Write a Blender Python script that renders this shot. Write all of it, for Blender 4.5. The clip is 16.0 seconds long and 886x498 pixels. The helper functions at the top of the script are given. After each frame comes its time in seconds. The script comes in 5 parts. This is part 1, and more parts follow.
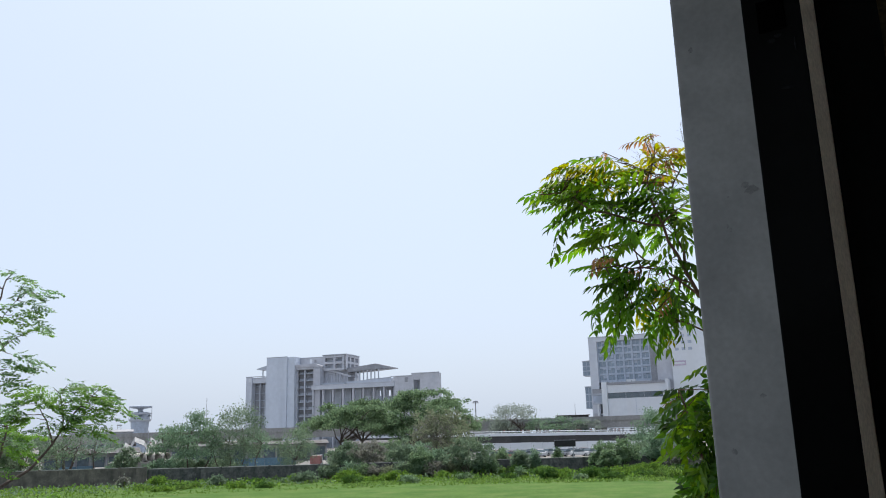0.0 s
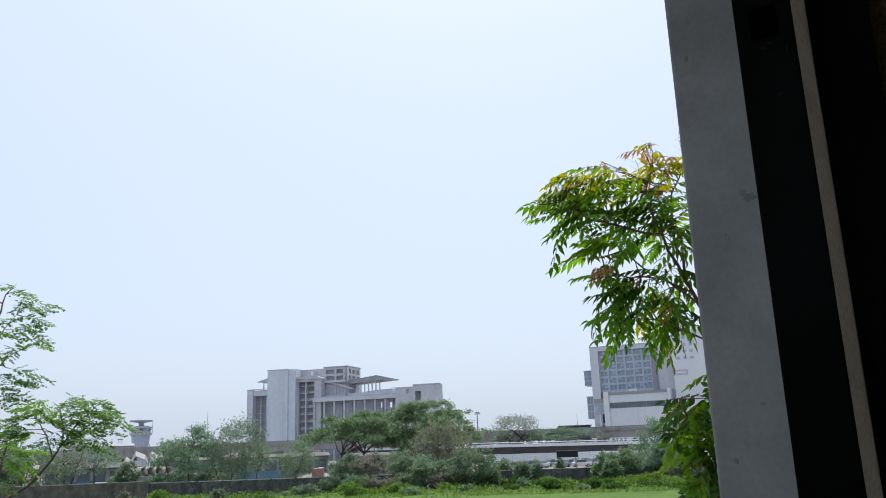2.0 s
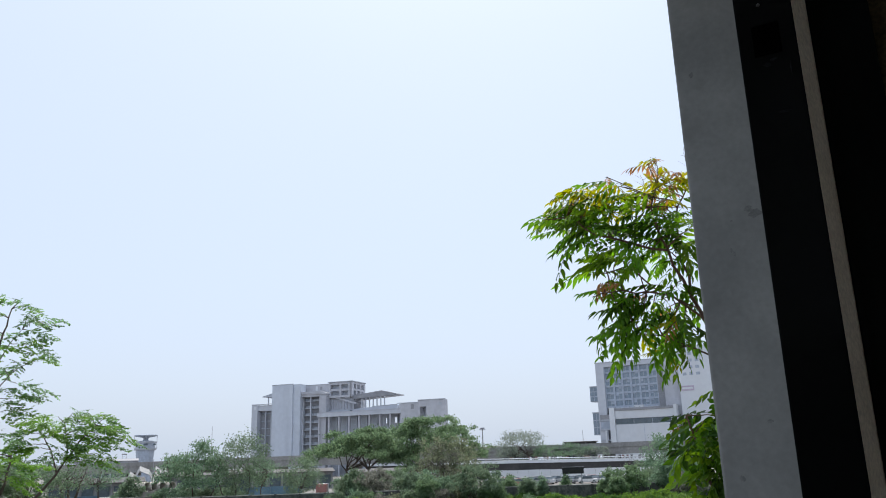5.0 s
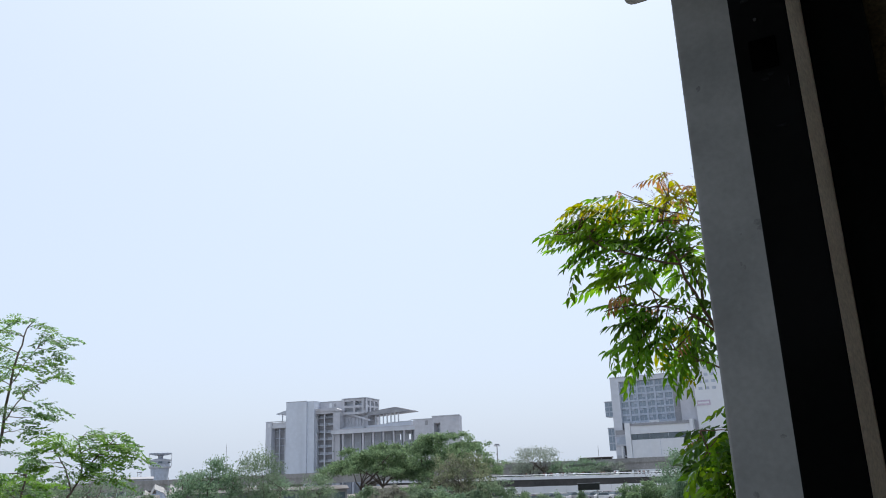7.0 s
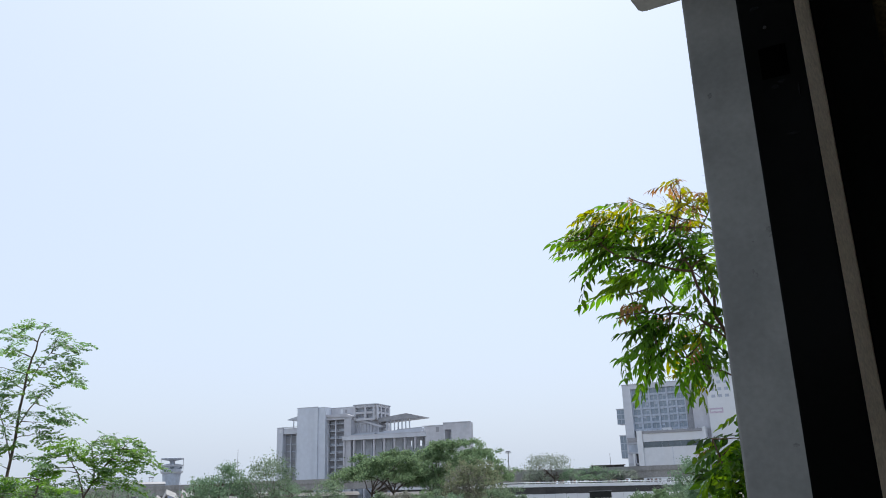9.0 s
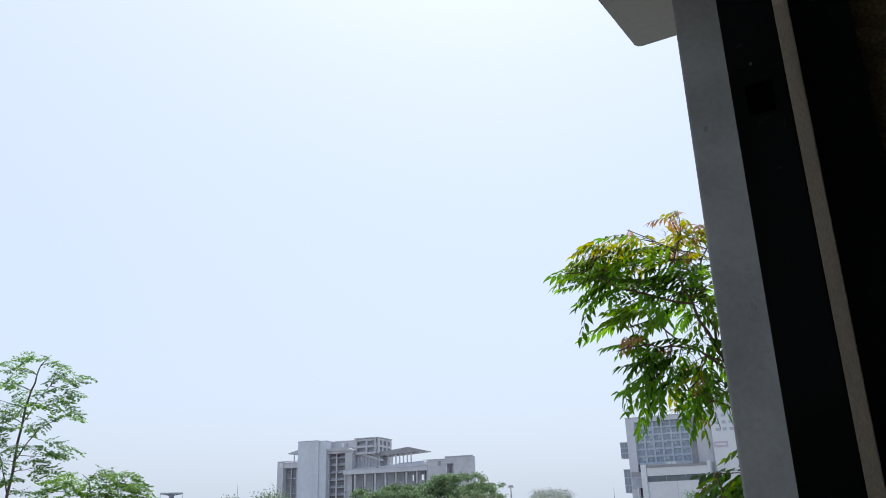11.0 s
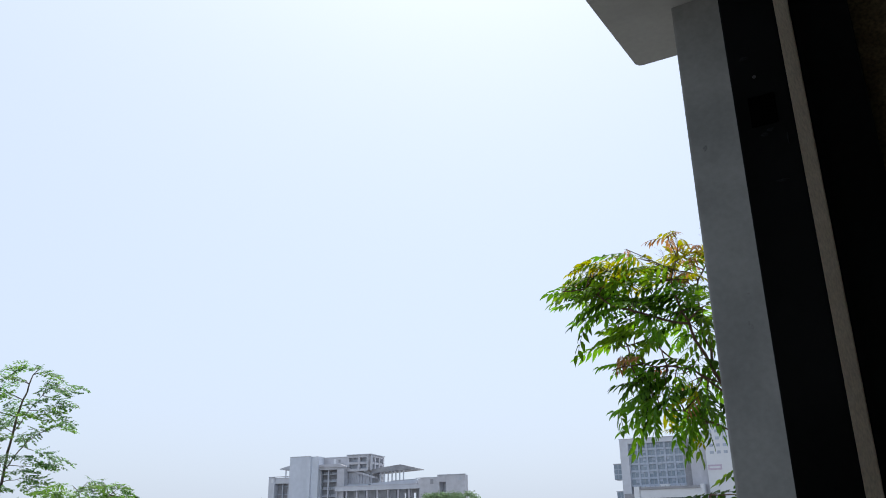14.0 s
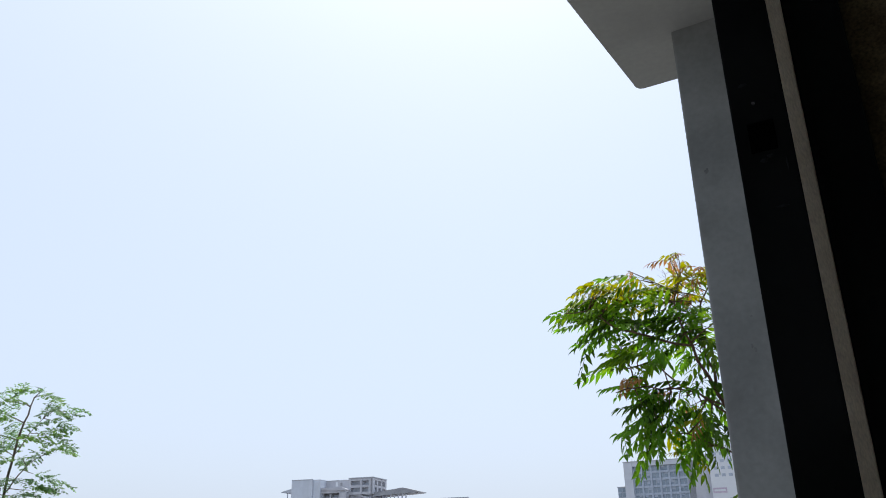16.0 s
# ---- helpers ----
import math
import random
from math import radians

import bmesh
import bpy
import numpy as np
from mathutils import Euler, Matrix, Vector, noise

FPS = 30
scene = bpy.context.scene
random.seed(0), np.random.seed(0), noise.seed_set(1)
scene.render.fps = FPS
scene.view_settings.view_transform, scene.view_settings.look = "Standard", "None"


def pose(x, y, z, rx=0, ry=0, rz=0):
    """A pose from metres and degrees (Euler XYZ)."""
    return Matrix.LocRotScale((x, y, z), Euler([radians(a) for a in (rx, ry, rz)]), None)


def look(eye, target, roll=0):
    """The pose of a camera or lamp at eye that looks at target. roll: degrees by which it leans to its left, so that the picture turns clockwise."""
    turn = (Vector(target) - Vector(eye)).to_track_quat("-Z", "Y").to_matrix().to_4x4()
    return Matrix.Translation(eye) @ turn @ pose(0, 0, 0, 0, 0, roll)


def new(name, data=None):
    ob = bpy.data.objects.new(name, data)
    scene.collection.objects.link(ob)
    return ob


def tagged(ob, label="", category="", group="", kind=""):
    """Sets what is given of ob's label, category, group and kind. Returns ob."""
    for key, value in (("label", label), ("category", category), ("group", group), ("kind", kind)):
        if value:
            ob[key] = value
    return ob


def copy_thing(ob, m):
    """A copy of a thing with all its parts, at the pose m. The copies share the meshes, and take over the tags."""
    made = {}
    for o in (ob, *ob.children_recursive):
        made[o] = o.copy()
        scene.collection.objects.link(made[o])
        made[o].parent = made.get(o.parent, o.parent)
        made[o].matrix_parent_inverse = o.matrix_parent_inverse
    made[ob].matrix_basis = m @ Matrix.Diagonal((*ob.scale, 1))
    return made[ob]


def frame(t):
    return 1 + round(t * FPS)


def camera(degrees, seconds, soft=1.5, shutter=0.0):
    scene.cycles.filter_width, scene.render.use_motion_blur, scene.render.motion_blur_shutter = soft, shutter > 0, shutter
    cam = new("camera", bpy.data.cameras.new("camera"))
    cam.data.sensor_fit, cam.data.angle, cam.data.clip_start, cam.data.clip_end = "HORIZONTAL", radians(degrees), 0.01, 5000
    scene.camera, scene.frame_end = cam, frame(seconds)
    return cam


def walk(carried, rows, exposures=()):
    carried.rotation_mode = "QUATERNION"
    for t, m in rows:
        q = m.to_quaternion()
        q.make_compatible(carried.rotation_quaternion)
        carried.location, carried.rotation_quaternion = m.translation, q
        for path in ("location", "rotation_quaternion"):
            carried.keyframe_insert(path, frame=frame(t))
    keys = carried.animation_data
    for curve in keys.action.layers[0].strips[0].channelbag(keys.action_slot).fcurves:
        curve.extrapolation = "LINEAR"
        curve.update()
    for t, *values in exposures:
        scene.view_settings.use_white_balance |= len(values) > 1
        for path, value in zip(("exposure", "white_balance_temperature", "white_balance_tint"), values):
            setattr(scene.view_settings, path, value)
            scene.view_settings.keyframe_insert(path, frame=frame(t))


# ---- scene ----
cam = camera(58.45, 16.0, 1.0)
PATH = [
  (0, pose(-0.0141, -0.0023, 5.5000, 103.16, 1.45, 0.40)),
  (0.5, pose(-0.0138, -0.0014, 5.5000, 103.49, 1.86, 0.49)),
  (1, pose(-0.0118, -0.0008, 5.5000, 103.81, 1.89, 0.50)),
  (1.5, pose(-0.0082, 0.0002, 5.5000, 103.94, 1.92, 0.55)),
  (2, pose(-0.0093, 0.0007, 5.5000, 103.95, 1.92, 0.53)),
  (2.5, pose(-0.0087, 0.0006, 5.5000, 103.92, 1.84, 0.51)),
  (3, pose(-0.0070, 0.0003, 5.5001, 104.16, 1.90, 0.52)),
  (3.5, pose(-0.0090, 0.0007, 5.5002, 104.37, 1.66, 0.45)),
  (4, pose(-0.0104, 0.0013, 5.5006, 104.38, 1.71, 0.46)),
  (6.5, pose(-0.0006, 0.0005, 5.5014, 106.20, 1.86, 1.75)),
  (7, pose(0.0015, 0.0001, 5.5016, 106.20, 2.00, 1.90)),
  (7.5, pose(0.0022, -0.0013, 5.5017, 106.13, 2.17, 1.93)),
  (8, pose(0.0002, -0.0021, 5.5009, 106.08, 2.15, 1.92)),
  (8.5, pose(0.0042, -0.0013, 5.5022, 106.27, 1.84, 2.02)),
  (9, pose(0.0036, -0.0005, 5.5025, 106.68, 1.66, 2.66)),
  (11.5, pose(0.0137, -0.0015, 5.5038, 109.18, 1.65, 2.80)),
  (12, pose(0.0123, 0.0004, 5.5031, 109.17, 1.65, 2.79)),
  (12.5, pose(0.0087, 0.0000, 5.5011, 109.11, 1.42, 2.72)),
  (13, pose(0.0086, 0.0012, 5.4994, 108.77, 1.16, 2.65)),
  (13.5, pose(0.0100, 0.0006, 5.4989, 109.21, 0.77, 2.46)),
  (14, pose(0.0088, 0.0016, 5.4964, 110.22, 0.70, 2.21)),
  (14.5, pose(0.0065, 0.0026, 5.4945, 110.30, 0.71, 2.03)),
  (15, pose(-0.0015, 0.0034, 5.4934, 110.25, 0.63, 2.04)),
  (15.5, pose(0.0117, -0.0012, 5.4993, 110.97, 0.70, 2.12)),
  (16, pose(0.0097, -0.0010, 5.4989, 111.77, 0.71, 2.40)),
]
walk(cam, PATH, [(0, 0.0), (16, 0.0)])

# ---- daylight: hazy midday, sun high ahead ----
SUN_EL, SUN_AZ = radians(66), radians(4)      # azimuth clockwise from +y
world = bpy.data.worlds.new("hazy_sky")
scene.world = world
world.use_nodes = True
wn, wl = world.node_tree.nodes, world.node_tree.links
sky = wn.new("ShaderNodeTexSky")
sky.sky_type, sky.sun_disc = "NISHITA", False
sky.sun_elevation, sky.sun_rotation = SUN_EL, SUN_AZ
sky.altitude, sky.air_density, sky.dust_density, sky.ozone_density = 10, 1.0, 5.0, 5.5
haze = wn.new("ShaderNodeMix")               # even white summer haze over the clear sky
haze.data_type, haze.inputs[0].default_value = "RGBA", 0.64
haze.inputs[7].default_value = (6.50, 7.44, 8.92, 1)
wl.new(sky.outputs[0], haze.inputs[6]), wl.new(haze.outputs[2], wn["Background"].inputs[0])
wn["Background"].inputs[1].default_value = 0.136
sun = new("sun", bpy.data.lights.new("sun", "SUN"))
sun.data.energy, sun.data.angle, sun.data.color = 4.2, radians(0.6), (1.0, 0.955, 0.88)
sd = Vector((math.sin(SUN_AZ) * math.cos(SUN_EL), math.cos(SUN_AZ) * math.cos(SUN_EL), math.sin(SUN_EL)))
sun.matrix_world = look(sd * 50, (0, 0, 0))


# ---- materials ----
def mat(name, a, b, scale=4.0, rough=0.85, bump=0.15, fine=40.0, metal=0.0, vary=0.0, stain=None, streak=0.0, translucent=0.0, spec=0.5, island=False, grain=0.15, stain_at=0.5, glow=(0.485, 1.15, 2.4)):
    """Two-colour surface with variation at two scales: broad noise between a and b, fine grain, bump; optional dark streaks."""
    m = bpy.data.materials.new(name)
    m.use_nodes = True
    n, l = m.node_tree.nodes, m.node_tree.links
    p = n["Principled BSDF"]
    p.inputs["Roughness"].default_value = rough
    p.inputs["Metallic"].default_value = metal
    p.inputs["Specular IOR Level"].default_value = spec
    tc = n.new("ShaderNodeTexCoord")
    n1 = n.new("ShaderNodeTexNoise")
    n1.inputs["Scale"].default_value, n1.inputs["Detail"].default_value = scale, 6
    l.new(tc.outputs["Object"], n1.inputs["Vector"])
    n2 = n.new("ShaderNodeTexNoise")
    n2.inputs["Scale"].default_value, n2.inputs["Detail"].default_value = fine, 4
    l.new(tc.outputs["Object"], n2.inputs["Vector"])
    r1 = n.new("ShaderNodeValToRGB")
    r1.color_ramp.elements[0].position, r1.color_ramp.elements[1].position = 0.34, 0.68
    r1.color_ramp.elements[0].color, r1.color_ramp.elements[1].color = (*a, 1), (*b, 1)
    l.new(n1.outputs[0], r1.inputs[0])
    col = r1.outputs[0]
    mx = n.new("ShaderNodeMix")
    mx.data_type, mx.blend_type = "RGBA", "MULTIPLY"
    mx.inputs[0].default_value = 1
    mr = n.new("ShaderNodeMapRange")
    mr.inputs[1].default_value, mr.inputs[2].default_value, mr.inputs[3].default_value, mr.inputs[4].default_value = 0.3, 0.7, 1 - 1.2 * grain, 1 + 0.8 * grain
    l.new(n2.outputs[0], mr.inputs[0])
    l.new(col, mx.inputs[6]), l.new(mr.outputs[0], mx.inputs[7])
    col = mx.outputs[2]
    if stain:
        mp = n.new("ShaderNodeMapping")
        mp.inputs["Scale"].default_value = (1, 1, streak or 1)
        l.new(tc.outputs["Object"], mp.inputs[0])
        n3 = n.new("ShaderNodeTexNoise")
        n3.inputs["Scale"].default_value, n3.inputs["Detail"].default_value = scale * 1.7, 5
        l.new(mp.outputs[0], n3.inputs["Vector"])
        r3 = n.new("ShaderNodeMapRange")
        r3.inputs[1].default_value, r3.inputs[2].default_value, r3.inputs[4].default_value = stain_at, stain_at + 0.22, 0.75
        l.new(n3.outputs[0], r3.inputs[0])
        m3 = n.new("ShaderNodeMix")
        m3.data_type = "RGBA"
        m3.inputs[7].default_value = (*stain, 1)
        l.new(r3.outputs[0], m3.inputs[0]), l.new(col, m3.inputs[6])
        col = m3.outputs[2]
    if vary:
        g = n.new("ShaderNodeNewGeometry") if island else n.new("ShaderNodeObjectInfo")
        h = n.new("ShaderNodeHueSaturation")
        v = n.new("ShaderNodeMapRange")
        v.inputs[3].default_value, v.inputs[4].default_value = 1 - vary, 1 + vary
        l.new(g.outputs["Random Per Island" if island else "Random"], v.inputs[0])
        l.new(v.outputs[0], h.inputs["Value"]), l.new(col, h.inputs["Color"])
        col = h.outputs[0]
    l.new(col, p.inputs["Base Color"])
    if bump:
        bp = n.new("ShaderNodeBump")
        bp.inputs["Strength"].default_value, bp.inputs["Distance"].default_value = bump, 0.02
        l.new(n2.outputs[0], bp.inputs["Height"]), l.new(bp.outputs[0], p.inputs["Normal"])
    if translucent:
        t = n.new("ShaderNodeBsdfTranslucent")
        hs = n.new("ShaderNodeHueSaturation")
        hs.inputs["Hue"].default_value, hs.inputs["Saturation"].default_value, hs.inputs["Value"].default_value = glow
        l.new(col, hs.inputs["Color"]), l.new(hs.outputs[0], t.inputs[0])
        ms = n.new("ShaderNodeMixShader")
        ms.inputs[0].default_value = translucent
        l.new(p.outputs[0], ms.inputs[1]), l.new(t.outputs[0], ms.inputs[2])
        l.new(ms.outputs[0], n["Material Output"].inputs[0])
    return m


M_PLASTER = mat("painted_plaster", (0.168, 0.178, 0.175), (0.225, 0.235, 0.231), 5.5, 0.85, 0.03, 70, stain=(0.125, 0.128, 0.125), stain_at=0.57, grain=0.07)
# Soffit grey painted lighter than the fin to replace missing bounce light
M_SOFFIT = mat("lightened_soffit_grey", (0.28, 0.295, 0.293), (0.33, 0.345, 0.342), 1.6, 0.85, 0.02, 60, stain=(0.24, 0.252, 0.25), grain=0.04)
# Room surfaces are unseen; very pale paint acts as a reflector
M_ROOM = mat("pale_bounce_room_paint", (0.76, 0.74, 0.70), (0.83, 0.81, 0.77), 2, 0.8, 0.05, 120)
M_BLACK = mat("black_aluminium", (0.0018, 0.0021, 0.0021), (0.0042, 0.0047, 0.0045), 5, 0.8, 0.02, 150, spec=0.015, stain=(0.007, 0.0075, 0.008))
M_BEIGE = mat("bare_beige_trim", (0.78, 0.70, 0.57), (0.85, 0.77, 0.63), 10, 0.7, 0.1, 300)
M_WOOD = mat("dark_wood", (0.05, 0.036, 0.02), (0.10, 0.075, 0.042), 40, 0.75, 0.1, 400, spec=0.05, grain=0.4)
# Far building colours: distance haze is mixed in, lifting and bluing them
M_CONC = mat("hazed_concrete", (0.55, 0.575, 0.625), (0.595, 0.615, 0.66), 0.06, 0.9, 0.0, 0.45, stain=(0.50, 0.52, 0.565), streak=0.1, spec=0.2, grain=0.05)
# Hazed too; its darker tone also paints shade in recessed bays
M_CONC_DK = mat("hazed_dark_concrete", (0.45, 0.48, 0.53), (0.51, 0.535, 0.58), 0.08, 0.9, 0.0, 0.5, stain=(0.40, 0.42, 0.465), streak=0.15, spec=0.2, grain=0.08)
M_TOWER = mat("pale_hazed_concrete", (0.57, 0.61, 0.68), (0.62, 0.66, 0.72), 0.06, 0.9, 0.0, 0.45, stain=(0.46, 0.49, 0.55), streak=0.1, spec=0.2, grain=0.05)
M_RAW = mat("raw_hazed_concrete", (0.49, 0.50, 0.54), (0.55, 0.555, 0.59), 0.08, 0.9, 0.0, 0.5, stain=(0.43, 0.43, 0.46), streak=0.12, spec=0.2, grain=0.08)
# Blue-grey of this paint is distance haze put into the colour
M_HAZED = mat("hazed_blue_grey_paint", (0.40, 0.45, 0.53), (0.47, 0.52, 0.60), 0.2, 0.8, 0.0, 1.0, stain=(0.34, 0.38, 0.44), streak=0.15, spec=0.2)
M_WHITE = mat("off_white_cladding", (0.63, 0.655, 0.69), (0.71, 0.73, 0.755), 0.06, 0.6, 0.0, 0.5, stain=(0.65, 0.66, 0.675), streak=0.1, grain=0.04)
M_GLASS = mat("tinted_glass", (0.07, 0.10, 0.12), (0.11, 0.14, 0.16), 0.3, 0.12, 0.0, 2, spec=0.8)
# Pane base lifted and blued in place of reflected sky and haze
M_PANE = mat("pale_blue_glass", (0.20, 0.26, 0.32), (0.27, 0.33, 0.39), 0.25, 0.15, 0.0, 1.5, spec=0.8)
# Paints the ramp deck's underside shade; the road shelter shares the colour
M_DARKBAND = mat("dark_band", (0.04, 0.04, 0.042), (0.07, 0.068, 0.068), 0.3, 0.9, 0.1, 2)
M_TINROOF = mat("rusty_tin_roof", (0.10, 0.10, 0.105), (0.15, 0.145, 0.14), 0.3, 0.7, 0.05, 2, stain=(0.11, 0.08, 0.065), spec=0.2)
M_PIPE = mat("weathered_pipe_concrete", (0.42, 0.39, 0.34), (0.52, 0.485, 0.43), 0.8, 0.9, 0.1, 6, stain=(0.30, 0.27, 0.23))
M_TIN = mat("weathered_tin", (0.20, 0.20, 0.21), (0.28, 0.28, 0.28), 0.3, 0.6, 0.05, 2, stain=(0.16, 0.13, 0.11))
M_RED = mat("dull_red_paint", (0.27, 0.115, 0.10), (0.34, 0.16, 0.14), 0.8, 0.5, 0.03, 6)
M_TYRE = mat("tyre_rubber", (0.015, 0.015, 0.015), (0.025, 0.025, 0.025), 4, 0.9, 0.05, 40)
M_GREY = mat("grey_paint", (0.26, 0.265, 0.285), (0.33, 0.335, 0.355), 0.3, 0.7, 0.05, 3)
M_ROADC = mat("flyover_concrete", (0.25, 0.245, 0.24), (0.33, 0.325, 0.315), 0.2, 0.9, 0.1, 2, stain=(0.16, 0.155, 0.15), streak=0.2)
M_WALL1 = mat("weathered_plaster_wall", (0.085, 0.076, 0.068), (0.175, 0.152, 0.132), 0.9, 0.95, 0.3, 5, stain=(0.04, 0.038, 0.035), streak=0.25)
M_WALL2 = mat("dark_streaked_wall", (0.05, 0.054, 0.055), (0.125, 0.122, 0.116), 1.1, 0.95, 0.3, 5, stain=(0.028, 0.032, 0.03), streak=0.18, grain=0.3)
M_GRASS = mat("lawn", (0.066, 0.128, 0.032), (0.10, 0.165, 0.045), 0.22, 0.95, 0.6, 2.5, stain=(0.13, 0.17, 0.06), spec=0.03)
M_BLADE = mat("grass_blades", (0.06, 0.12, 0.022), (0.10, 0.165, 0.035), 0.3, 0.8, 0.0, 3, vary=0.25, translucent=0.25, island=True, spec=0.1)
M_EARTH = mat("bare_earth", (0.18, 0.17, 0.16), (0.25, 0.235, 0.22), 0.08, 0.95, 0.3, 1.5)
M_BARK = mat("bark", (0.07, 0.055, 0.045), (0.13, 0.10, 0.085), 8, 0.95, 0.5, 40)
M_TWIG = mat("brown_twig", (0.10, 0.055, 0.04), (0.16, 0.09, 0.06), 20, 0.8, 0.2, 90)


def leafm(name, a, b, tr=0.45, vary=0.35, spec=0.06, glow=(0.485, 1.15, 2.4), island=True):
    return mat(name, a, b, 1.2, 0.5, 0.0, 30, vary=vary, translucent=tr, island=island, spec=spec, glow=glow)


HAZED_GLOW = (0.495, 1.0, 2.4)      # distance haze put into the leaf tint: less yellow, less saturated


# Leaf colours using this tint are lifted and greyed for haze
M_L_DARK = leafm("rain_tree_leaves", (0.09, 0.145, 0.08), (0.135, 0.19, 0.105), glow=HAZED_GLOW)
M_L_OLIVE = leafm("hazed_olive_leaves", (0.092, 0.136, 0.09), (0.13, 0.172, 0.11), glow=HAZED_GLOW)
M_L_DRY = leafm("dry_brown_leaves", (0.115, 0.12, 0.105), (0.155, 0.155, 0.13), glow=HAZED_GLOW)
M_L_BRIGHT = leafm("young_green_leaves", (0.07, 0.155, 0.033), (0.11, 0.205, 0.05), spec=0.3)
M_L_PALE = leafm("feathery_green_leaves", (0.10, 0.16, 0.105), (0.14, 0.2, 0.13), glow=HAZED_GLOW)
M_L_SPRAY = leafm("drumstick_leaves", (0.075, 0.145, 0.068), (0.12, 0.195, 0.095), 0.55, 0.55, 0.35)
M_L_WEED = leafm("weed_leaves", (0.08, 0.15, 0.035), (0.12, 0.20, 0.05), 0.35)
M_SAPW = leafm("deep_green_weeds", (0.04, 0.09, 0.025), (0.07, 0.13, 0.035), 0.3)
M_L_KHAKI = leafm("khaki_leaves", (0.11, 0.135, 0.085), (0.15, 0.165, 0.105), glow=HAZED_GLOW)
# Palest leaves: haze over the trees past 230 m is in this colour
M_L_FAR = leafm("hazy_grey_green_leaves", (0.135, 0.165, 0.14), (0.18, 0.205, 0.175), 0.45, 0.3, glow=HAZED_GLOW)
# Sun on the low weeds is put into this brighter green
M_L_LAWN = leafm("sunlit_lawn_weeds", (0.095, 0.165, 0.045), (0.13, 0.205, 0.06), 0.3, 0.4)
M_SAP = leafm("sapling_leaves", (0.03, 0.09, 0.012), (0.06, 0.14, 0.02), 0.4, 0.7, 0.5, island=False)
# Near black holds the shade inside the latch recess
M_VOID = mat("latch_recess_shade", (0.0006, 0.0006, 0.0006), (0.001, 0.001, 0.001), 8, 0.9, 0.0, 80, spec=0.0)
M_NEEM = leafm("neem_green_leaves", (0.036, 0.11, 0.016), (0.09, 0.185, 0.028), 0.58, 0.7, 0.4, island=False)
# Brighter copy of M_NEEM, painting fronds with light coming through
M_NEEM_L = leafm("neem_lit_leaves", (0.07, 0.15, 0.02), (0.12, 0.205, 0.03), 0.5, 0.4, 0.4, island=False)
M_NEEM_Y = leafm("neem_yellow_leaves", (0.15, 0.19, 0.02), (0.22, 0.21, 0.03), 0.55, 0.25, island=False)
M_NEEM_R = leafm("neem_copper_leaves", (0.24, 0.13, 0.055), (0.30, 0.19, 0.085), 0.4, 0.25, island=False)


# ---- mesh helpers ----
def box(bm, x0, x1, y0, y1, z0, z1, bev=0.0):
    m = Matrix.LocRotScale(((x0 + x1) / 2, (y0 + y1) / 2, (z0 + z1) / 2), None, (abs(x1 - x0), abs(y1 - y0), abs(z1 - z0)))
    r = bmesh.ops.create_cube(bm, size=1, matrix=m)
    if bev:
        es = list({e for v in r["verts"] for e in v.link_edges})
        bmesh.ops.bevel(bm, geom=es, offset=bev, segments=2, profile=0.6, affect="EDGES")
    return bm


def prism(corners, z0, z1):
    """An upright solid over a plan outline of (x, y) corners."""
    bm = bmesh.new()
    k = len(corners)
    a = [bm.verts.new((x, y, z0)) for x, y in corners]
    b = [bm.verts.new((x, y, z1)) for x, y in corners]
    bm.faces.new(a), bm.faces.new(b[::-1])
    for q in range(k):
        bm.faces.new((a[q], b[q], b[(q + 1) % k], a[(q + 1) % k]))
    return bm


def rod(bm, a, b, r0, r1=None, seg=8):
    a, b = Vector(a), Vector(b)
    d = b - a
    m = Matrix.Translation((a + b) / 2) @ d.to_track_quat("Z", "Y").to_matrix().to_4x4()
    bmesh.ops.create_cone(bm, cap_ends=True, segments=seg, radius1=r0, radius2=r0 if r1 is None else r1, depth=d.length, matrix=m)
    return bm


def part(name, bm, material, parent=None, label="", smooth=False):
    me = bpy.data.meshes.new(name)
    if isinstance(bm, bmesh.types.BMesh):
        bmesh.ops.recalc_face_normals(bm, faces=bm.faces)
        bm.to_mesh(me)
        bm.free()
    else:
        me.from_pydata(*bm)
    for m in material if isinstance(material, (list, tuple)) else [material]:
        me.materials.append(m)
    if smooth:
        me.polygons.foreach_set("use_smooth", [True] * len(me.polygons))
    ob = new(name, me)
    ob.parent = parent
    if label:
        ob["label"] = label
    return ob


def bpart(name, dims, material, parent, label="", bev=0.0):
    return part(name, box(bmesh.new(), *dims, bev), material, parent, label)


def empty(name, m, label, category, group="", kind=""):
    e = new(name)
    e.empty_display_size = 0.2
    e.matrix_world = m
    return tagged(e, label, category, group, kind)


def spot(bearing, dist, z=0.0, turn=0.0):
    """A place at a bearing (degrees right of +y) and distance from the window, facing it."""
    b = radians(bearing)
    return pose(dist * math.sin(b), dist * math.cos(b), z, 0, 0, -bearing + turn)

# ---- the window and the outside of this building ----
HOME = pose(0, 0, 5.5, 0, 0, 151)     # local x outward from the facade, local -y along it


def home(ob):
    ob.matrix_world = HOME @ ob.matrix_world
    return ob


def hx(name, u0, u1, n0, n1, z0, z1, material, label="", category="", kind="structure", bev=0.0):
    ob = part(name, box(bmesh.new(), n0, n1, -u1, -u0, z0, z1, bev), material)
    home(ob)
    return tagged(ob, label, category, "", kind)


hx("wall_east", 0.672, 9.0, -0.14, 0.066, -5.5, 1.265, M_PLASTER, "grey painted plaster outer wall beside the open window", "wall")
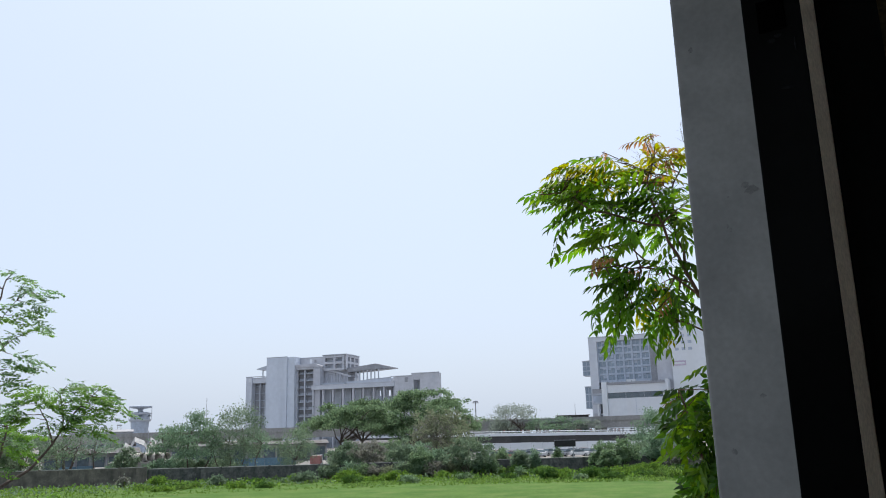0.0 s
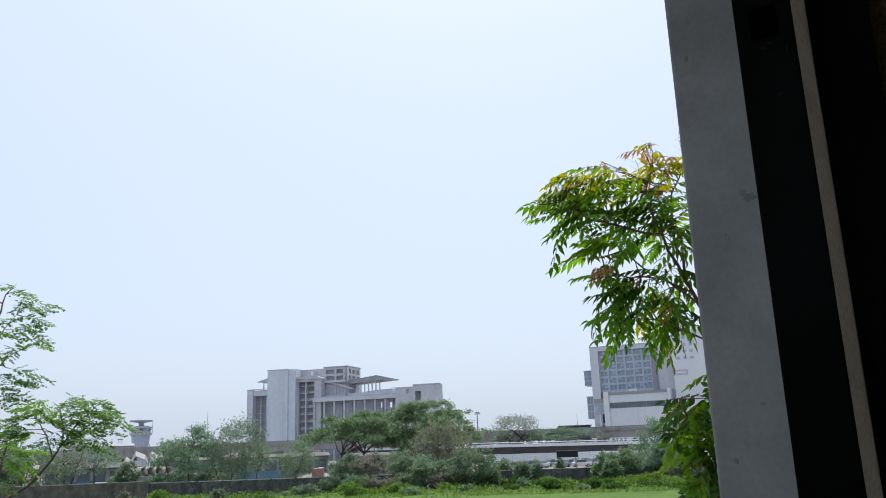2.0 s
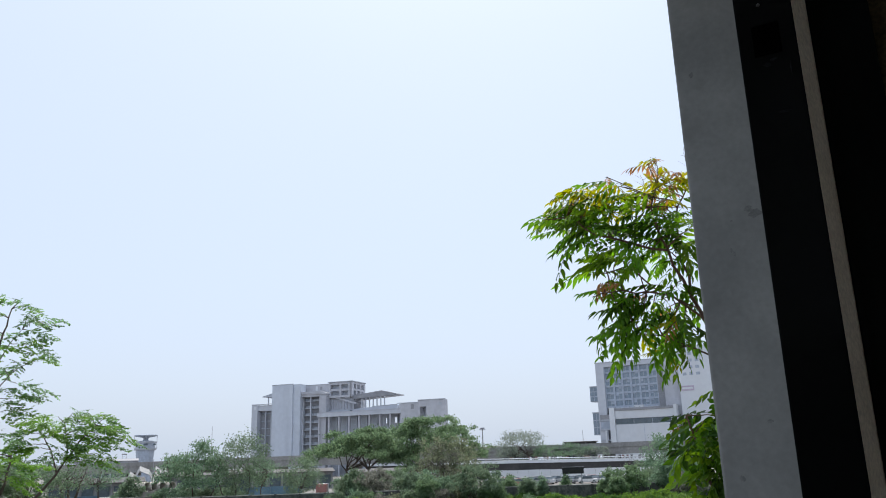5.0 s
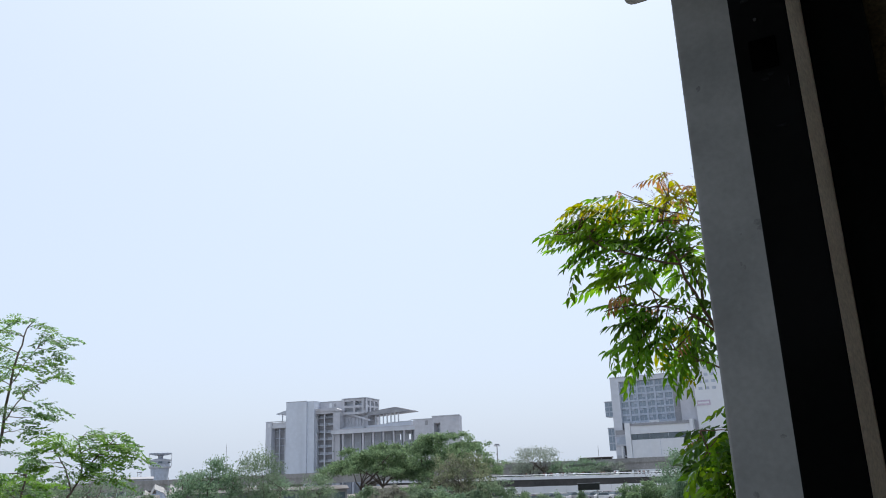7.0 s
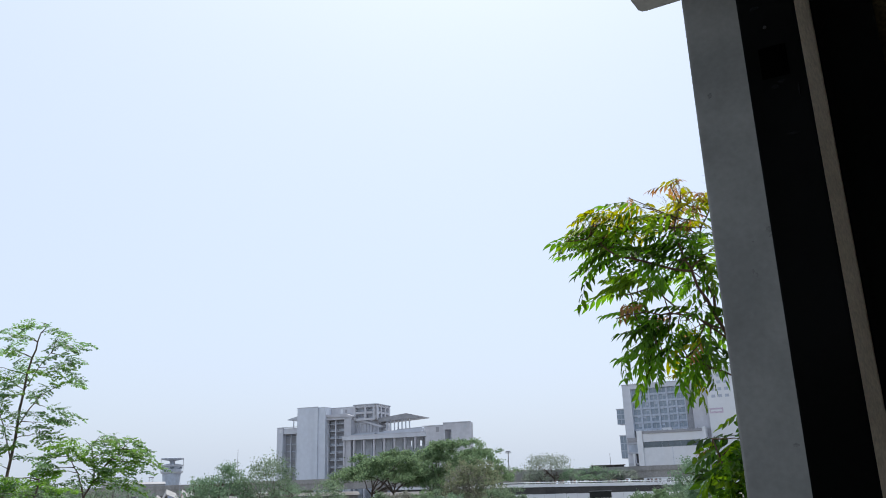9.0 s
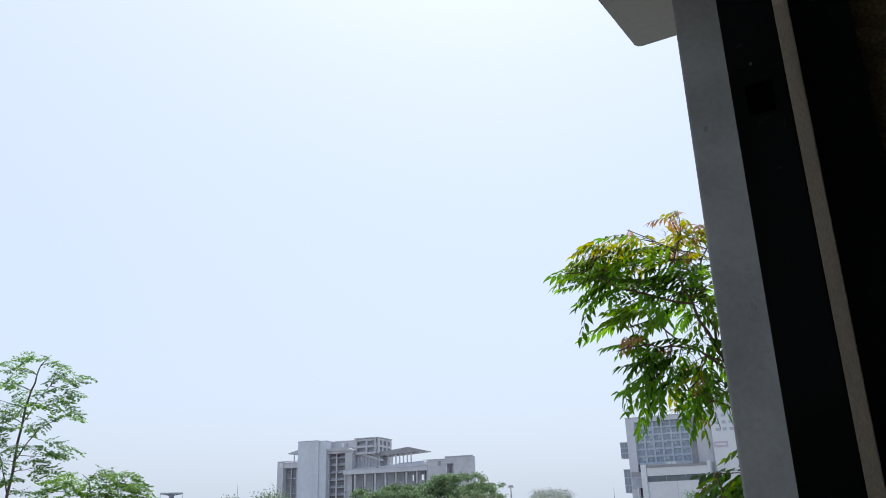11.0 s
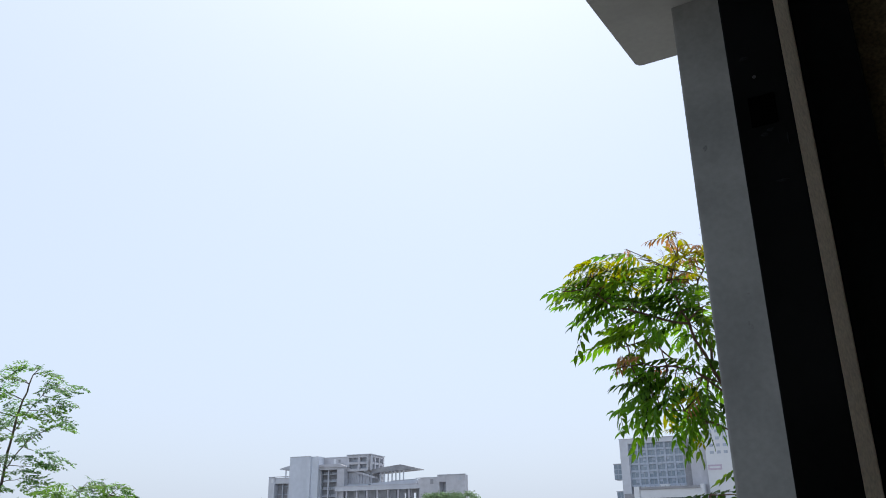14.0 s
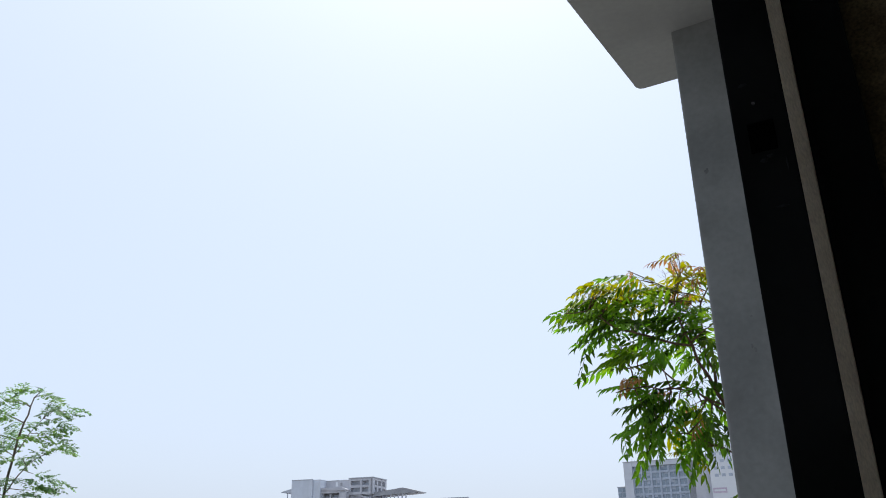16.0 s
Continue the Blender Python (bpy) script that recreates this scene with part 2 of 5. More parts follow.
# Opening widened out of view up to this wall for more room light
hx("wall_west", -9.0, -2.6, -0.14, 0.066, -5.5, 1.265, M_PLASTER, "grey painted plaster outer wall", "wall")
hx("wall_sill", -2.6, 0.672, -0.14, 0.066, -5.5, -0.6, M_PLASTER, "grey painted plaster wall under the window", "wall")
hx("wall_above", -9.0, 9.0, -0.14, 0.066, 1.38, 4.5, M_PLASTER, "grey painted plaster wall above the window", "wall")
hx("wall_lintel", -9.0, 9.0, -0.14, 0.066, 1.2655, 1.3795, M_PLASTER, "plaster lintel over the window", "wall")
hx("facade_fin", 1.756, 2.0, 0.0665, 0.356, -5.5, 1.274, M_PLASTER, "grey painted plaster fin projecting from the facade, scuffed", "pillar", bev=0.006)
# Lighter grey on the slab makes up for ground bounce from below
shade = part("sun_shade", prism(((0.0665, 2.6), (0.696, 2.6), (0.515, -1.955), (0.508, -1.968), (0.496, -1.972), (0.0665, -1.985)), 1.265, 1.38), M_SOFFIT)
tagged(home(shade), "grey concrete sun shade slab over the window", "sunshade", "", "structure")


def scuff(name, y, n, z, rx, rz, seed, material, parent, label):
    """A ragged thin patch on a face that looks along the facade, a hair proud of it."""
    r = random.Random(seed)
    k = 14
    rim = [(n + math.cos(6.283 * i / k) * rx * r.uniform(0.55, 1.1), z + math.sin(6.283 * i / k) * rz * r.uniform(0.55, 1.1)) for i in range(k)]
    bm = bmesh.new()
    a = [bm.verts.new((p, y, q)) for p, q in rim]
    b = [bm.verts.new((n + (p - n) * 0.6, y + 0.0004, z + (q - z) * 0.6)) for p, q in rim]
    bm.faces.new(b)
    for i in range(k):
        bm.faces.new((a[i], a[(i + 1) % k], b[(i + 1) % k], b[i]))
    ob = part(name, bm, material, parent, label)
    ob.matrix_local = parent.matrix_world.inverted() @ HOME
    return ob


M_SCUFF = mat("scuffed_plaster", (0.135, 0.142, 0.14), (0.185, 0.193, 0.19), 60, 0.9, 0.1, 300)
fin = bpy.data.objects["facade_fin"]
for i, (n, z, rx, rz) in enumerate(((0.223, 0.500, 0.017, 0.012), (0.236, 0.512, 0.010, 0.008), (0.275, 0.417, 0.004, 0.008), (0.281, 0.425, 0.003, 0.006), (0.320, 0.854, 0.006, 0.010), (0.249, 0.061, 0.008, 0.005), (0.316, -0.051, 0.006, 0.008), (0.273, 0.49, 0.003, 0.003))):
    scuff("scuff", -1.7558, n, z, rx, rz, 40 + i, M_SCUFF, fin, "dark scuff in the plaster")
# the unseen room behind the camera, made pale to bounce light onto the trim
hx("floor", -3.0, 2.6, -3.6, -0.14, -1.6, -1.45, M_ROOM, "pale beige room floor", "floor")
hx("ceiling", -3.0, 2.6, -3.6, -0.14, 1.38, 1.5, M_ROOM, "beige painted room ceiling", "ceiling")
hx("wall_back", -9.0, 9.0, -3.75, -3.6, -5.5, 4.5, M_ROOM, "beige painted back wall of the room", "wall")
hx("wall_side", 2.6, 2.75, -3.6, -0.14, -5.5, 4.5, M_ROOM, "beige painted side wall of the room", "wall")
hx("wall_far_side", -3.15, -3.0, -3.6, -0.14, -5.5, 4.5, M_ROOM, "beige painted side wall of the room", "wall")

LATCH_Z = 0.2870
SMEARS = ((0.0545, LATCH_Z - 0.0195, 0.004, 0.0018), (0.0500, LATCH_Z - 0.0165, 0.003, 0.0015), (0.0395, LATCH_Z - 0.026, 0.0008, 0.006), (0.0480, LATCH_Z - 0.057, 0.005, 0.0012), (0.0600, LATCH_Z + 0.046, 0.004, 0.002))
hx("roof", -9.0, 9.0, -3.75, 0.066, 4.505, 4.65, M_PLASTER, "flat grey concrete roof of this building", "roof")
win = empty("window_1", HOME, "open black aluminium sliding window frame with a beige trim", "window", kind="structure")


def wx(name, u0, u1, n0, n1, z0, z1, material, label="", bev=0.0):
    return part(name, box(bmesh.new(), n0, n1, -u1, -u0, z0, z1, bev), material, win, label)


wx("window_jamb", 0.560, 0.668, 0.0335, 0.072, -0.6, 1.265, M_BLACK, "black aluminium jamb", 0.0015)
# Slightly proud plate; the recess is only its shade-dark colour
wx("latch_recess", 0.5588, 0.5605, 0.044, 0.062, LATCH_Z - 0.012, LATCH_Z + 0.012, M_VOID, "near-black plate painted as the latch recess", 0.0004)
part("screw", rod(bmesh.new(), (0.055, -0.5605, LATCH_Z + 0.0285), (0.055, -0.559, LATCH_Z + 0.0285), 0.0013, seg=8), M_TYRE, win, "dull screw head")
part("trim", prism(((0.0333, -0.560), (0.0258, -0.592), (0.0258, -0.668), (0.0333, -0.668)), -0.6, 1.265), M_BEIGE, win, "beige trim strip")
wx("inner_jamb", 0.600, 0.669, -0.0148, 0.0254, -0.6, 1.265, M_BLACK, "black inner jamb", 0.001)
wx("wooden_lining", 0.648, 0.6695, -0.05, -0.0152, -0.6, 1.265, M_WOOD, "dark brown wooden lining", 0.001)
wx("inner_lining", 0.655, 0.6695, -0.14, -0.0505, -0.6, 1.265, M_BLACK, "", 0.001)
wx("window_head", -2.58, 0.558, -0.03, 0.066, 1.233, 1.2645, M_BLACK, "black aluminium head rail", 0.001)
wx("bottom_track", -2.58, 0.558, -0.03, 0.066, -0.599, -0.565, M_BLACK, "black aluminium bottom track", 0.001)
# Unseen far end of the opening, set back to admit more light
wx("far_jamb", -2.599, -2.54, -0.03, 0.066, -0.564, 1.232, M_BLACK, "black aluminium jamb", 0.001)

M_SMEAR = mat("pale_dust_smear", (0.005, 0.0056, 0.006), (0.010, 0.011, 0.0115), 300, 0.8, 0.0, 900, spec=0.05)
for i, (n, z, rx, rz) in enumerate(SMEARS):
    scuff("smear", -0.5599, n, z, rx, rz, 60 + i, M_SMEAR, win, "faint dusty smear")

# ---- ground ----
rng = random.Random(4)
ground = part("ground", ([(-4000, -300, 0), (4000, -300, 0), (4000, 4600, 0), (-4000, 4600, 0)], [], [(0, 1, 2, 3)]), M_EARTH)
tagged(ground, "dusty bare earth reaching to the horizon", "ground", kind="structure")
# Lawn starts 50 m out, unseen, to keep green bounce off the soffit
lawn = part("lawn", ([(-140, 50, 0.02), (140, 50, 0.02), (140, 117, 0.02), (-140, 117, 0.02)], [], [(0, 1, 2, 3)]), M_GRASS)
tagged(lawn, "mown bright green lawn before the boundary wall", "lawn", kind="structure")


def boundary(name, b0, d0, b1, d1, h, material, label):
    a, b = spot(b0, d0).translation, spot(b1, d1).translation
    L = (b - a).length
    e = empty(name, Matrix.Translation(a) @ Matrix.Rotation(math.atan2(b.y - a.y, b.x - a.x), 4, "Z"), label, "wall", kind="structure")
    n = max(1, int(L / 3.2))
    for i in range(n):
        x0, x1 = L * i / n, L * (i + 1) / n
        bpart("panel", (x0 + 0.16, x1 - 0.16, -0.1, 0.1, 0, h - 0.08 + rng.uniform(-0.03, 0.03)), material, e, bev=0.02)
        bpart("pier", (x1 - 0.16, x1 + 0.16, -0.15, 0.15, 0, h + rng.uniform(-0.02, 0.04)), material, e, bev=0.02)
    bpart("coping", (0, L, -0.13, 0.13, h - 0.1, h), M_ROADC, e, "worn pale coping", bev=0.02)
    return e


boundary("boundary_wall", -38, 128, -20.35, 116, 2.25, M_WALL1, "brown weathered plaster boundary wall with dark stains")
boundary("boundary_wall", -20.3, 116.3, 20, 120, 2.0, M_WALL2, "dark streaked boundary wall behind the shrubs")


# ---- elevated road ----
def elevated(name, b0, d0, b1, d1, z0, z1, depth, width, label, piers=24.0, deckm=None, paraM=None, lip=1.25, material=M_ROADC):
    a, b = spot(b0, d0, z0).translation, spot(b1, d1, z1).translation
    L = (b - a).length
    ax = (b - a).normalized()
    side = Vector((-ax.y, ax.x, 0)).normalized()
    up = ax.cross(side)
    m = Matrix.Translation(a) @ Matrix((ax, side, up)).transposed().to_4x4()
    e = empty(name, m, label, "flyover", kind="structure")
    bpart("deck", (0, L, 0, width, -depth, 0.25 - lip), deckm or material, e)
    bpart("parapet", (0, L, -0.25, 0.0, -lip, 0), paraM or material, e)
    bpart("parapet", (0, L, width, width + 0.25, -lip, 0), material, e)
    k = int(L / piers)
    for i in range(k + 1):
        x = min(L - 1, max(1, L * i / max(k, 1)))
        zz = z0 + (z1 - z0) * x / L
        bpart("pier", (x - 0.9, x + 0.9, width * 0.35, width * 0.65, -zz, -depth), material, e)
        bpart("pier_cap", (x - 1.1, x + 1.1, width * 0.1, width * 0.9, -depth - 0.9, -depth), material, e)
    return e


elevated("flyover", -34, 330, 34, 262, 7.7, 10.1, 3.2, 14, "grey concrete elevated road crossing behind the trees")


# ---- the unfinished office block ----
def frame_grid(parent, m, w, h, d, cols, rows, post, beam, material, infill=None, name="frame"):
    """An open concrete frame of cols x rows bays, w wide, h high, d deep, with its foot corner at m; infill closes the back."""
    def piece(n, dims, mt, lab=""):
        ob = part(n, box(bmesh.new(), *dims), mt, parent, lab)
        ob.matrix_local = m
    for i in range(cols + 1):
        x = (w - post) * i / cols
        piece("column", (x, x + post, 0, d, 0, h), material)
    for j in range(rows + 1):
        z = (h - beam) * j / rows
        for i in range(cols):
            x = (w - post) * i / cols
            piece("beam", (x + post, (w - post) * (i + 1) / cols, 0.15, d, z, z + beam), material)
    if infill:
        piece("back_wall", (0, w, d + 0.02, d + 0.4, 0, h), infill)


def office_block():
    e = empty("office_block", spot(-7.41, 420, 0, -26), "unfinished grey concrete office block with open floors and roof canopy", "building")

    def P(n, x0, x1, y0, y1, z0, z1, m=M_CONC, lab="", parent=None):
        return bpart(n, (x0, x1, y0, y1, z0, z1), m, parent or e, lab)

    def wedge(n, corners, y0, y1, m, lab=""):
        """A solid between y0 and y1 whose front outline is given as (x, z) corners."""
        k = len(corners)
        bm = bmesh.new()
        a = [bm.verts.new((x, y0, z)) for x, z in corners]
        b = [bm.verts.new((x, y1, z)) for x, z in corners]
        bm.faces.new(a), bm.faces.new(b[::-1])
        for q in range(k):
            bm.faces.new((a[q], b[q], b[(q + 1) % k], a[(q + 1) % k]))
        return part(n, bm, m, e, lab)
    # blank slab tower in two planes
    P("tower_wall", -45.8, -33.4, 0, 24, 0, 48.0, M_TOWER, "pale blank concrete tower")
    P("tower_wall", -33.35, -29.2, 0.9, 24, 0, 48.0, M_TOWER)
    P("coping", -45.9, -33.3, -0.15, 0.5, 48.03, 48.3, M_CONC_DK)
    # low side wing with recessed open floors
    P("wing_wall", -60.8, -57.2, 4, 24, 0, 38.5)
    P("wing_wall", -57.15, -45.85, 4.6, 24, 35.2, 38.2)
    P("coping", -60.9, -45.9, 3.8, 4.5, 38.52, 38.85, M_CONC_DK)
    # Grey back wall paints in the shade of the recessed floors
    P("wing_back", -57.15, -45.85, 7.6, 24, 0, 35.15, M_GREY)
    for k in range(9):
        P("floor_slab", -57.15, -45.85, 6.9, 7.55, 2.4 + 3.9 * k, 2.7 + 3.9 * k, M_HAZED)
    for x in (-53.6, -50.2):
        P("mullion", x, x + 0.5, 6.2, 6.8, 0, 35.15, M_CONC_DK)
    # White plate painted for the sky showing through; the wall is solid
    P("opening", -59.3, -58.0, 3.9, 3.98, 35.8, 37.7, M_WHITE, "small white plate painted as sky through an opening")
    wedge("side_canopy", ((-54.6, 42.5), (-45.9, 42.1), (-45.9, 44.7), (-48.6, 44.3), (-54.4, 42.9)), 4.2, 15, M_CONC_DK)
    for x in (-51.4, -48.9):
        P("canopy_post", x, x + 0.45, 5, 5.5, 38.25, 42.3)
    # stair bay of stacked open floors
    # Stair bay back takes a darker grey in place of recess shade
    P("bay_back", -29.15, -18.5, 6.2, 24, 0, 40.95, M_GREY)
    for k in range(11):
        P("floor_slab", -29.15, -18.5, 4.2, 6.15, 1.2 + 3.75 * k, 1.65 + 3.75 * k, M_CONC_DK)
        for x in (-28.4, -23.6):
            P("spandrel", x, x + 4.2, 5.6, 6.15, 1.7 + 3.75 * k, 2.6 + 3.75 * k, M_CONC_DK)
    P("mullion", -24.7, -24.05, 3.4, 4.15, 0, 40.9)
    P("mullion", -29.15, -28.7, 3.4, 4.15, 0, 40.9)
    P("bay_lintel", -29.15, -13.7, 2.2, 6.95, 41.0, 42.5, M_RAW)
    wedge("bay_cornice", ((-29.15, 42.55), (-13.2, 41.9), (-13.2, 42.3), (-17.0, 43.6), (-29.15, 43.7)), 1.6, 6.9, M_RAW)
    P("pier_wall", -18.2, -14.2, 1.4, 22, 0, 40.95, M_RAW)
    # wall behind the bay, up to the roof
    P("upper_wall", -29.15, -15.5, 7.05, 24, 41.0, 47.5, M_RAW)
    P("coping", -29.15, -15.4, 6.9, 7.5, 47.52, 47.8, M_CONC_DK)
    # Sky brightness painted as a white plate on the solid wall
    P("sky_plate", -23.3, -22.0, 6.95, 7.03, 44.4, 46.8, M_WHITE, "white plate painted as sky through the upper wall")
    P("vent", -20.6, -19.4, 6.95, 7.03, 44.8, 46.4, M_GREY)
    # set-back storey with a sloping roof
    frame_grid(e, pose(-15.9, 6.3, 33.3), 15.6, 5.7, 2.6, 8, 1, 0.45, 0.6, M_RAW, M_CONC_DK)
    wedge("sloping_roof", ((-19.5, 42.3), (-15.0, 41.0), (1.6, 35.9), (1.6, 36.9), (-15.0, 42.1), (-19.5, 43.4)), 5.2, 16, M_RAW)
    P("terrace_edge", -16.5, -1.2, 3.0, 6.2, 32.3, 33.2, M_CONC_DK)
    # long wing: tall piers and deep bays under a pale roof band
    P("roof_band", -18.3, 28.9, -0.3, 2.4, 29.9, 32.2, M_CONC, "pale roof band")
    P("band_lip", -18.4, 28.9, -0.45, -0.32, 31.8, 32.3, M_RAW)
    P("wing_roof", -14.1, 28.9, 2.45, 24, 31.4, 32.0, M_CONC_DK)
    # Darker concrete on the bay backs stands in for their shade
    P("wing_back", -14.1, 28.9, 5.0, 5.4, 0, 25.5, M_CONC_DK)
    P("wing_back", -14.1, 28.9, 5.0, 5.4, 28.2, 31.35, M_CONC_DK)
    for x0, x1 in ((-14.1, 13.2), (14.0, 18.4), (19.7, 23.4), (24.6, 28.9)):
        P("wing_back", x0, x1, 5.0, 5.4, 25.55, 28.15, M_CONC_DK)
    for k in range(9):
        x = -18.2 + 5.78 * k
        P("pier", x, x + 0.85, 0.5, 2.3, 0, 29.85, M_RAW)
        P("inner_column", x + 3.2, x + 3.7, 3.6, 4.2, 0, 29.85, M_CONC_DK)
    for k in range(8):
        x = -17.2 + 5.78 * k
        for j in range(4):
            P("floor_slab", x, x + 4.72, 2.7, 4.95, 3.0 + 5.6 * j, 3.4 + 5.6 * j, M_CONC_DK)
            P("spandrel", x, x + 4.72, 4.5, 4.95, 3.45 + 5.6 * j, 4.6 + 5.6 * j, M_CONC_DK)
    wedge("terrace_wall", ((-1.0, 32.3), (24.3, 32.3), (24.3, 34.7), (10.2, 34.2), (-1.0, 33.6)), 6, 18, M_CONC)
    wedge("terrace_coping", ((10.2, 34.23), (24.3, 34.73), (24.3, 35.05), (10.2, 34.55)), 5.8, 6.6, M_CONC_DK)
    # penthouse: open frame, deep side
    frame_grid(e, pose(-14.1, 4.2, 39.9), 13.6, 8.0, 2.2, 2, 2, 1.1, 1.2, M_RAW, M_CONC_DK)
    frame_grid(e, pose(-0.45, 4.2, 39.9, 0, 0, 90), 16.8, 8.0, 2.0, 3, 2, 1.6, 1.1, M_RAW, M_CONC_DK)
    P("penthouse_roof", -14.4, -0.1, 3.9, 21.3, 47.95, 48.35, M_CONC_DK)
    P("penthouse_base", -14.1, -0.5, 6.8, 20.9, 33.0, 39.85, M_RAW)
    # wedge canopy on thin posts
    wedge("roof_canopy", ((-0.4, 38.7), (24.0, 40.0), (24.1, 40.4), (15.8, 42.4), (-0.4, 40.7)), 5.6, 17, M_GREY, "dark wedge canopy on thin posts")
    for k in range(7):
        x = 3.6 + 2.15 * k
        P("canopy_post", x, x + 0.5, 7.2, 7.8, 33.7, 38.85 + 0.115 * (2.15 * k))
    # end blocks
    P("end_wall", 28.95, 38.6, -0.2, 22, 0, 34.6, M_RAW)
    P("coping", 26.8, 38.7, -0.4, 0.4, 34.63, 35.0, M_CONC_DK)
    P("end_wall", 26.8, 28.9, 2.5, 22, 32.25, 34.6, M_RAW)
    # Grey plate on the wall; the opening's shade is its colour
    P("opening", 34.5, 36.1, -0.3, -0.22, 31.7, 34.0, M_GREY, "small grey plate painted as a shaded opening")
    P("end_wall", 38.65, 39.6, -1.2, 22, 0, 35.5, M_RAW)
    P("end_wall", 43.0, 53.1, -1.2, 2.4, 0, 35.5, M_RAW)
    P("end_wall", 39.65, 42.95, -1.2, 20, 32.5, 35.5, M_RAW)
    P("end_back", 39.65, 42.95, 4, 20, 0, 32.45, M_CONC_DK)
    P("slab", 39.65, 42.95, -0.6, 3.9, 27.3, 27.9, M_CONC_DK)
    # Brightness beyond the slot is a white plate on its back wall
    P("opening", 40.4, 41.3, 3.9, 3.98, 28.4, 31.6, M_WHITE, "white plate painted as a bright gap in the back wall")
    P("opening", 49.7, 51.3, -1.3, -1.22, 32.9, 34.3, M_CONC_DK, "small blocked opening")
    P("coping", 38.6, 53.2, -1.45, -0.6, 35.53, 35.95, M_CONC_DK)
    return e


office_block()


def hotel_block():
    e = empty("hotel_block", spot(12.80, 420, 0, -12), "pale concrete tower with gridded blue-grey windows and white podium", "building")

    def P(n, x0, x1, y0, y1, z0, z1, m=M_CONC, lab="", parent=None):
        return bpart(n, (x0, x1, y0, y1, z0, z1), m, parent or e, lab)
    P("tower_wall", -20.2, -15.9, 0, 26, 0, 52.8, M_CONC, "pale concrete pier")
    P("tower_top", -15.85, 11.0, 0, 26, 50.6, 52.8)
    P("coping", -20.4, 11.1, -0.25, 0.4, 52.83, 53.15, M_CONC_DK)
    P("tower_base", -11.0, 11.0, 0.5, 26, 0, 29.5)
    P("tower_back", -15.85, 11.0, 1.9, 26, 29.55, 50.55, M_HAZED)
    cols, rows = 6, 6
    cw, rh = 26.85 / cols, 21.0 / rows
    for i in range(cols + 1):
        x = -15.85 + cw * i
        P("grid_post", x - (0.48 if i else 0), x + (0.48 if i < cols else 0), 0.9, 1.85, 29.55, 50.55, M_HAZED)
    for j in range(rows):
        for i in range(cols):
            x, z = -15.85 + cw * i + 0.5, 29.55 + rh * j
            P("grid_beam", x, x + cw - 1.0, 1.0, 1.85, z, z + 1.0, M_HAZED)
            win_ = P("window", x, x + cw - 1.0, 1.45, 1.8, z + 1.02, z + rh - 0.02, M_PANE)
            P("mullion", x + cw * 0.38, x + cw * 0.38 + 0.12, 1.35, 1.44, z + 1.02, z + rh - 0.02, M_CONC_DK, "", win_)
            if rng.random() < 0.6:
                a = x + (0.1 if rng.random() < 0.5 else cw * 0.38 + 0.15)
                P("blind", a, a + rng.uniform(1.0, 1.6), 1.39, 1.43, z + rh - 0.05 - rng.uniform(0.4, 1.5), z + rh - 0.05, M_HAZED, "", win_)
    P("dark_pier", 11.05, 14.4, 0.8, 24, 0, 52.0, M_GREY, "brownish shadow-gap pier")
    P("core_wall", 14.45, 22.4, -1, 24, 0, 54.0, M_RAW)
    P("annexe", 22.45, 46, -4, 24, 0, 57.5, M_WHITE, "tall white annexe")
    for j in range(4):
        for i in range(3):
            P("annexe_window", 24.5 + 3.2 * i, 26.3 + 3.2 * i, -4.06, -4.01, 43 + 3.3 * j, 44.4 + 3.3 * j, M_HAZED)
    sign = P("sign_board", 22.9, 29.2, -4.25, -4.02, 35.6, 38.0, mat("faded_lilac_sign", (0.50, 0.42, 0.52), (0.56, 0.48, 0.57), 0.3, 0.7, 0, 2), "faded lilac sign board")
    P("lettering_bar", 23.5, 28.6, -4.3, -4.26, 36.4, 37.2, M_WHITE, "unreadable pale lettering", sign)
    # glazed oriels on the end wall
    for z0, z1, x0 in ((33.4, 40.9, -24.6), (16.4, 27.5, -24.0)):
        P("oriel_cap", x0 - 0.2, -20.25, 1.8, 10, z1, z1 + 0.4, M_CONC_DK)
        P("oriel", x0, -20.25, 2.2, 9.5, z0, z1 - 0.02, M_HAZED)
        for k in range(3):
            h = (z1 - z0) / 3
            for q in range(2):
                w = (-20.3 - x0) / 2
                P("oriel_pane", x0 + w * q + 0.2, x0 + w * (q + 1) - 0.15, 2.1, 2.18, z0 + h * k + 0.3, z0 + h * (k + 1) - 0.25, M_PANE)
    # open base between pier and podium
    # Darker greys here paint the shade of the open base
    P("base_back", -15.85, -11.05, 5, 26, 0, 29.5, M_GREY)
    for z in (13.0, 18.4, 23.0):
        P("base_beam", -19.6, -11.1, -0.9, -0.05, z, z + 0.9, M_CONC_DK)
    # Projecting panel, no hollow behind; recess shade is put into its grey
    P("base_bay", -19.5, -13.0, -0.8, -0.05, 23.9, 26.2, M_GREY, "grey panel painted as the shaded recess under the tower")
    P("base_bay", -19.3, -13.2, -0.7, -0.05, 19.3, 22.9, M_HAZED)
    for x in (-16.9, -14.1):
        P("base_column", x, x + 0.8, -2.4, -1.6, 0, 18.3, M_WHITE)
    # podium with window band and dark roof edge
    P("podium", -9.9, 19.0, -8, -0.05, 0, 20.8, M_WHITE, "white podium with a dark window band")
    P("podium_top", -9.9, 19.0, -8, -0.05, 23.6, 27.5, M_WHITE)
    P("podium_end", 17.6, 19.0, -8, -0.05, 20.85, 23.55, M_WHITE)
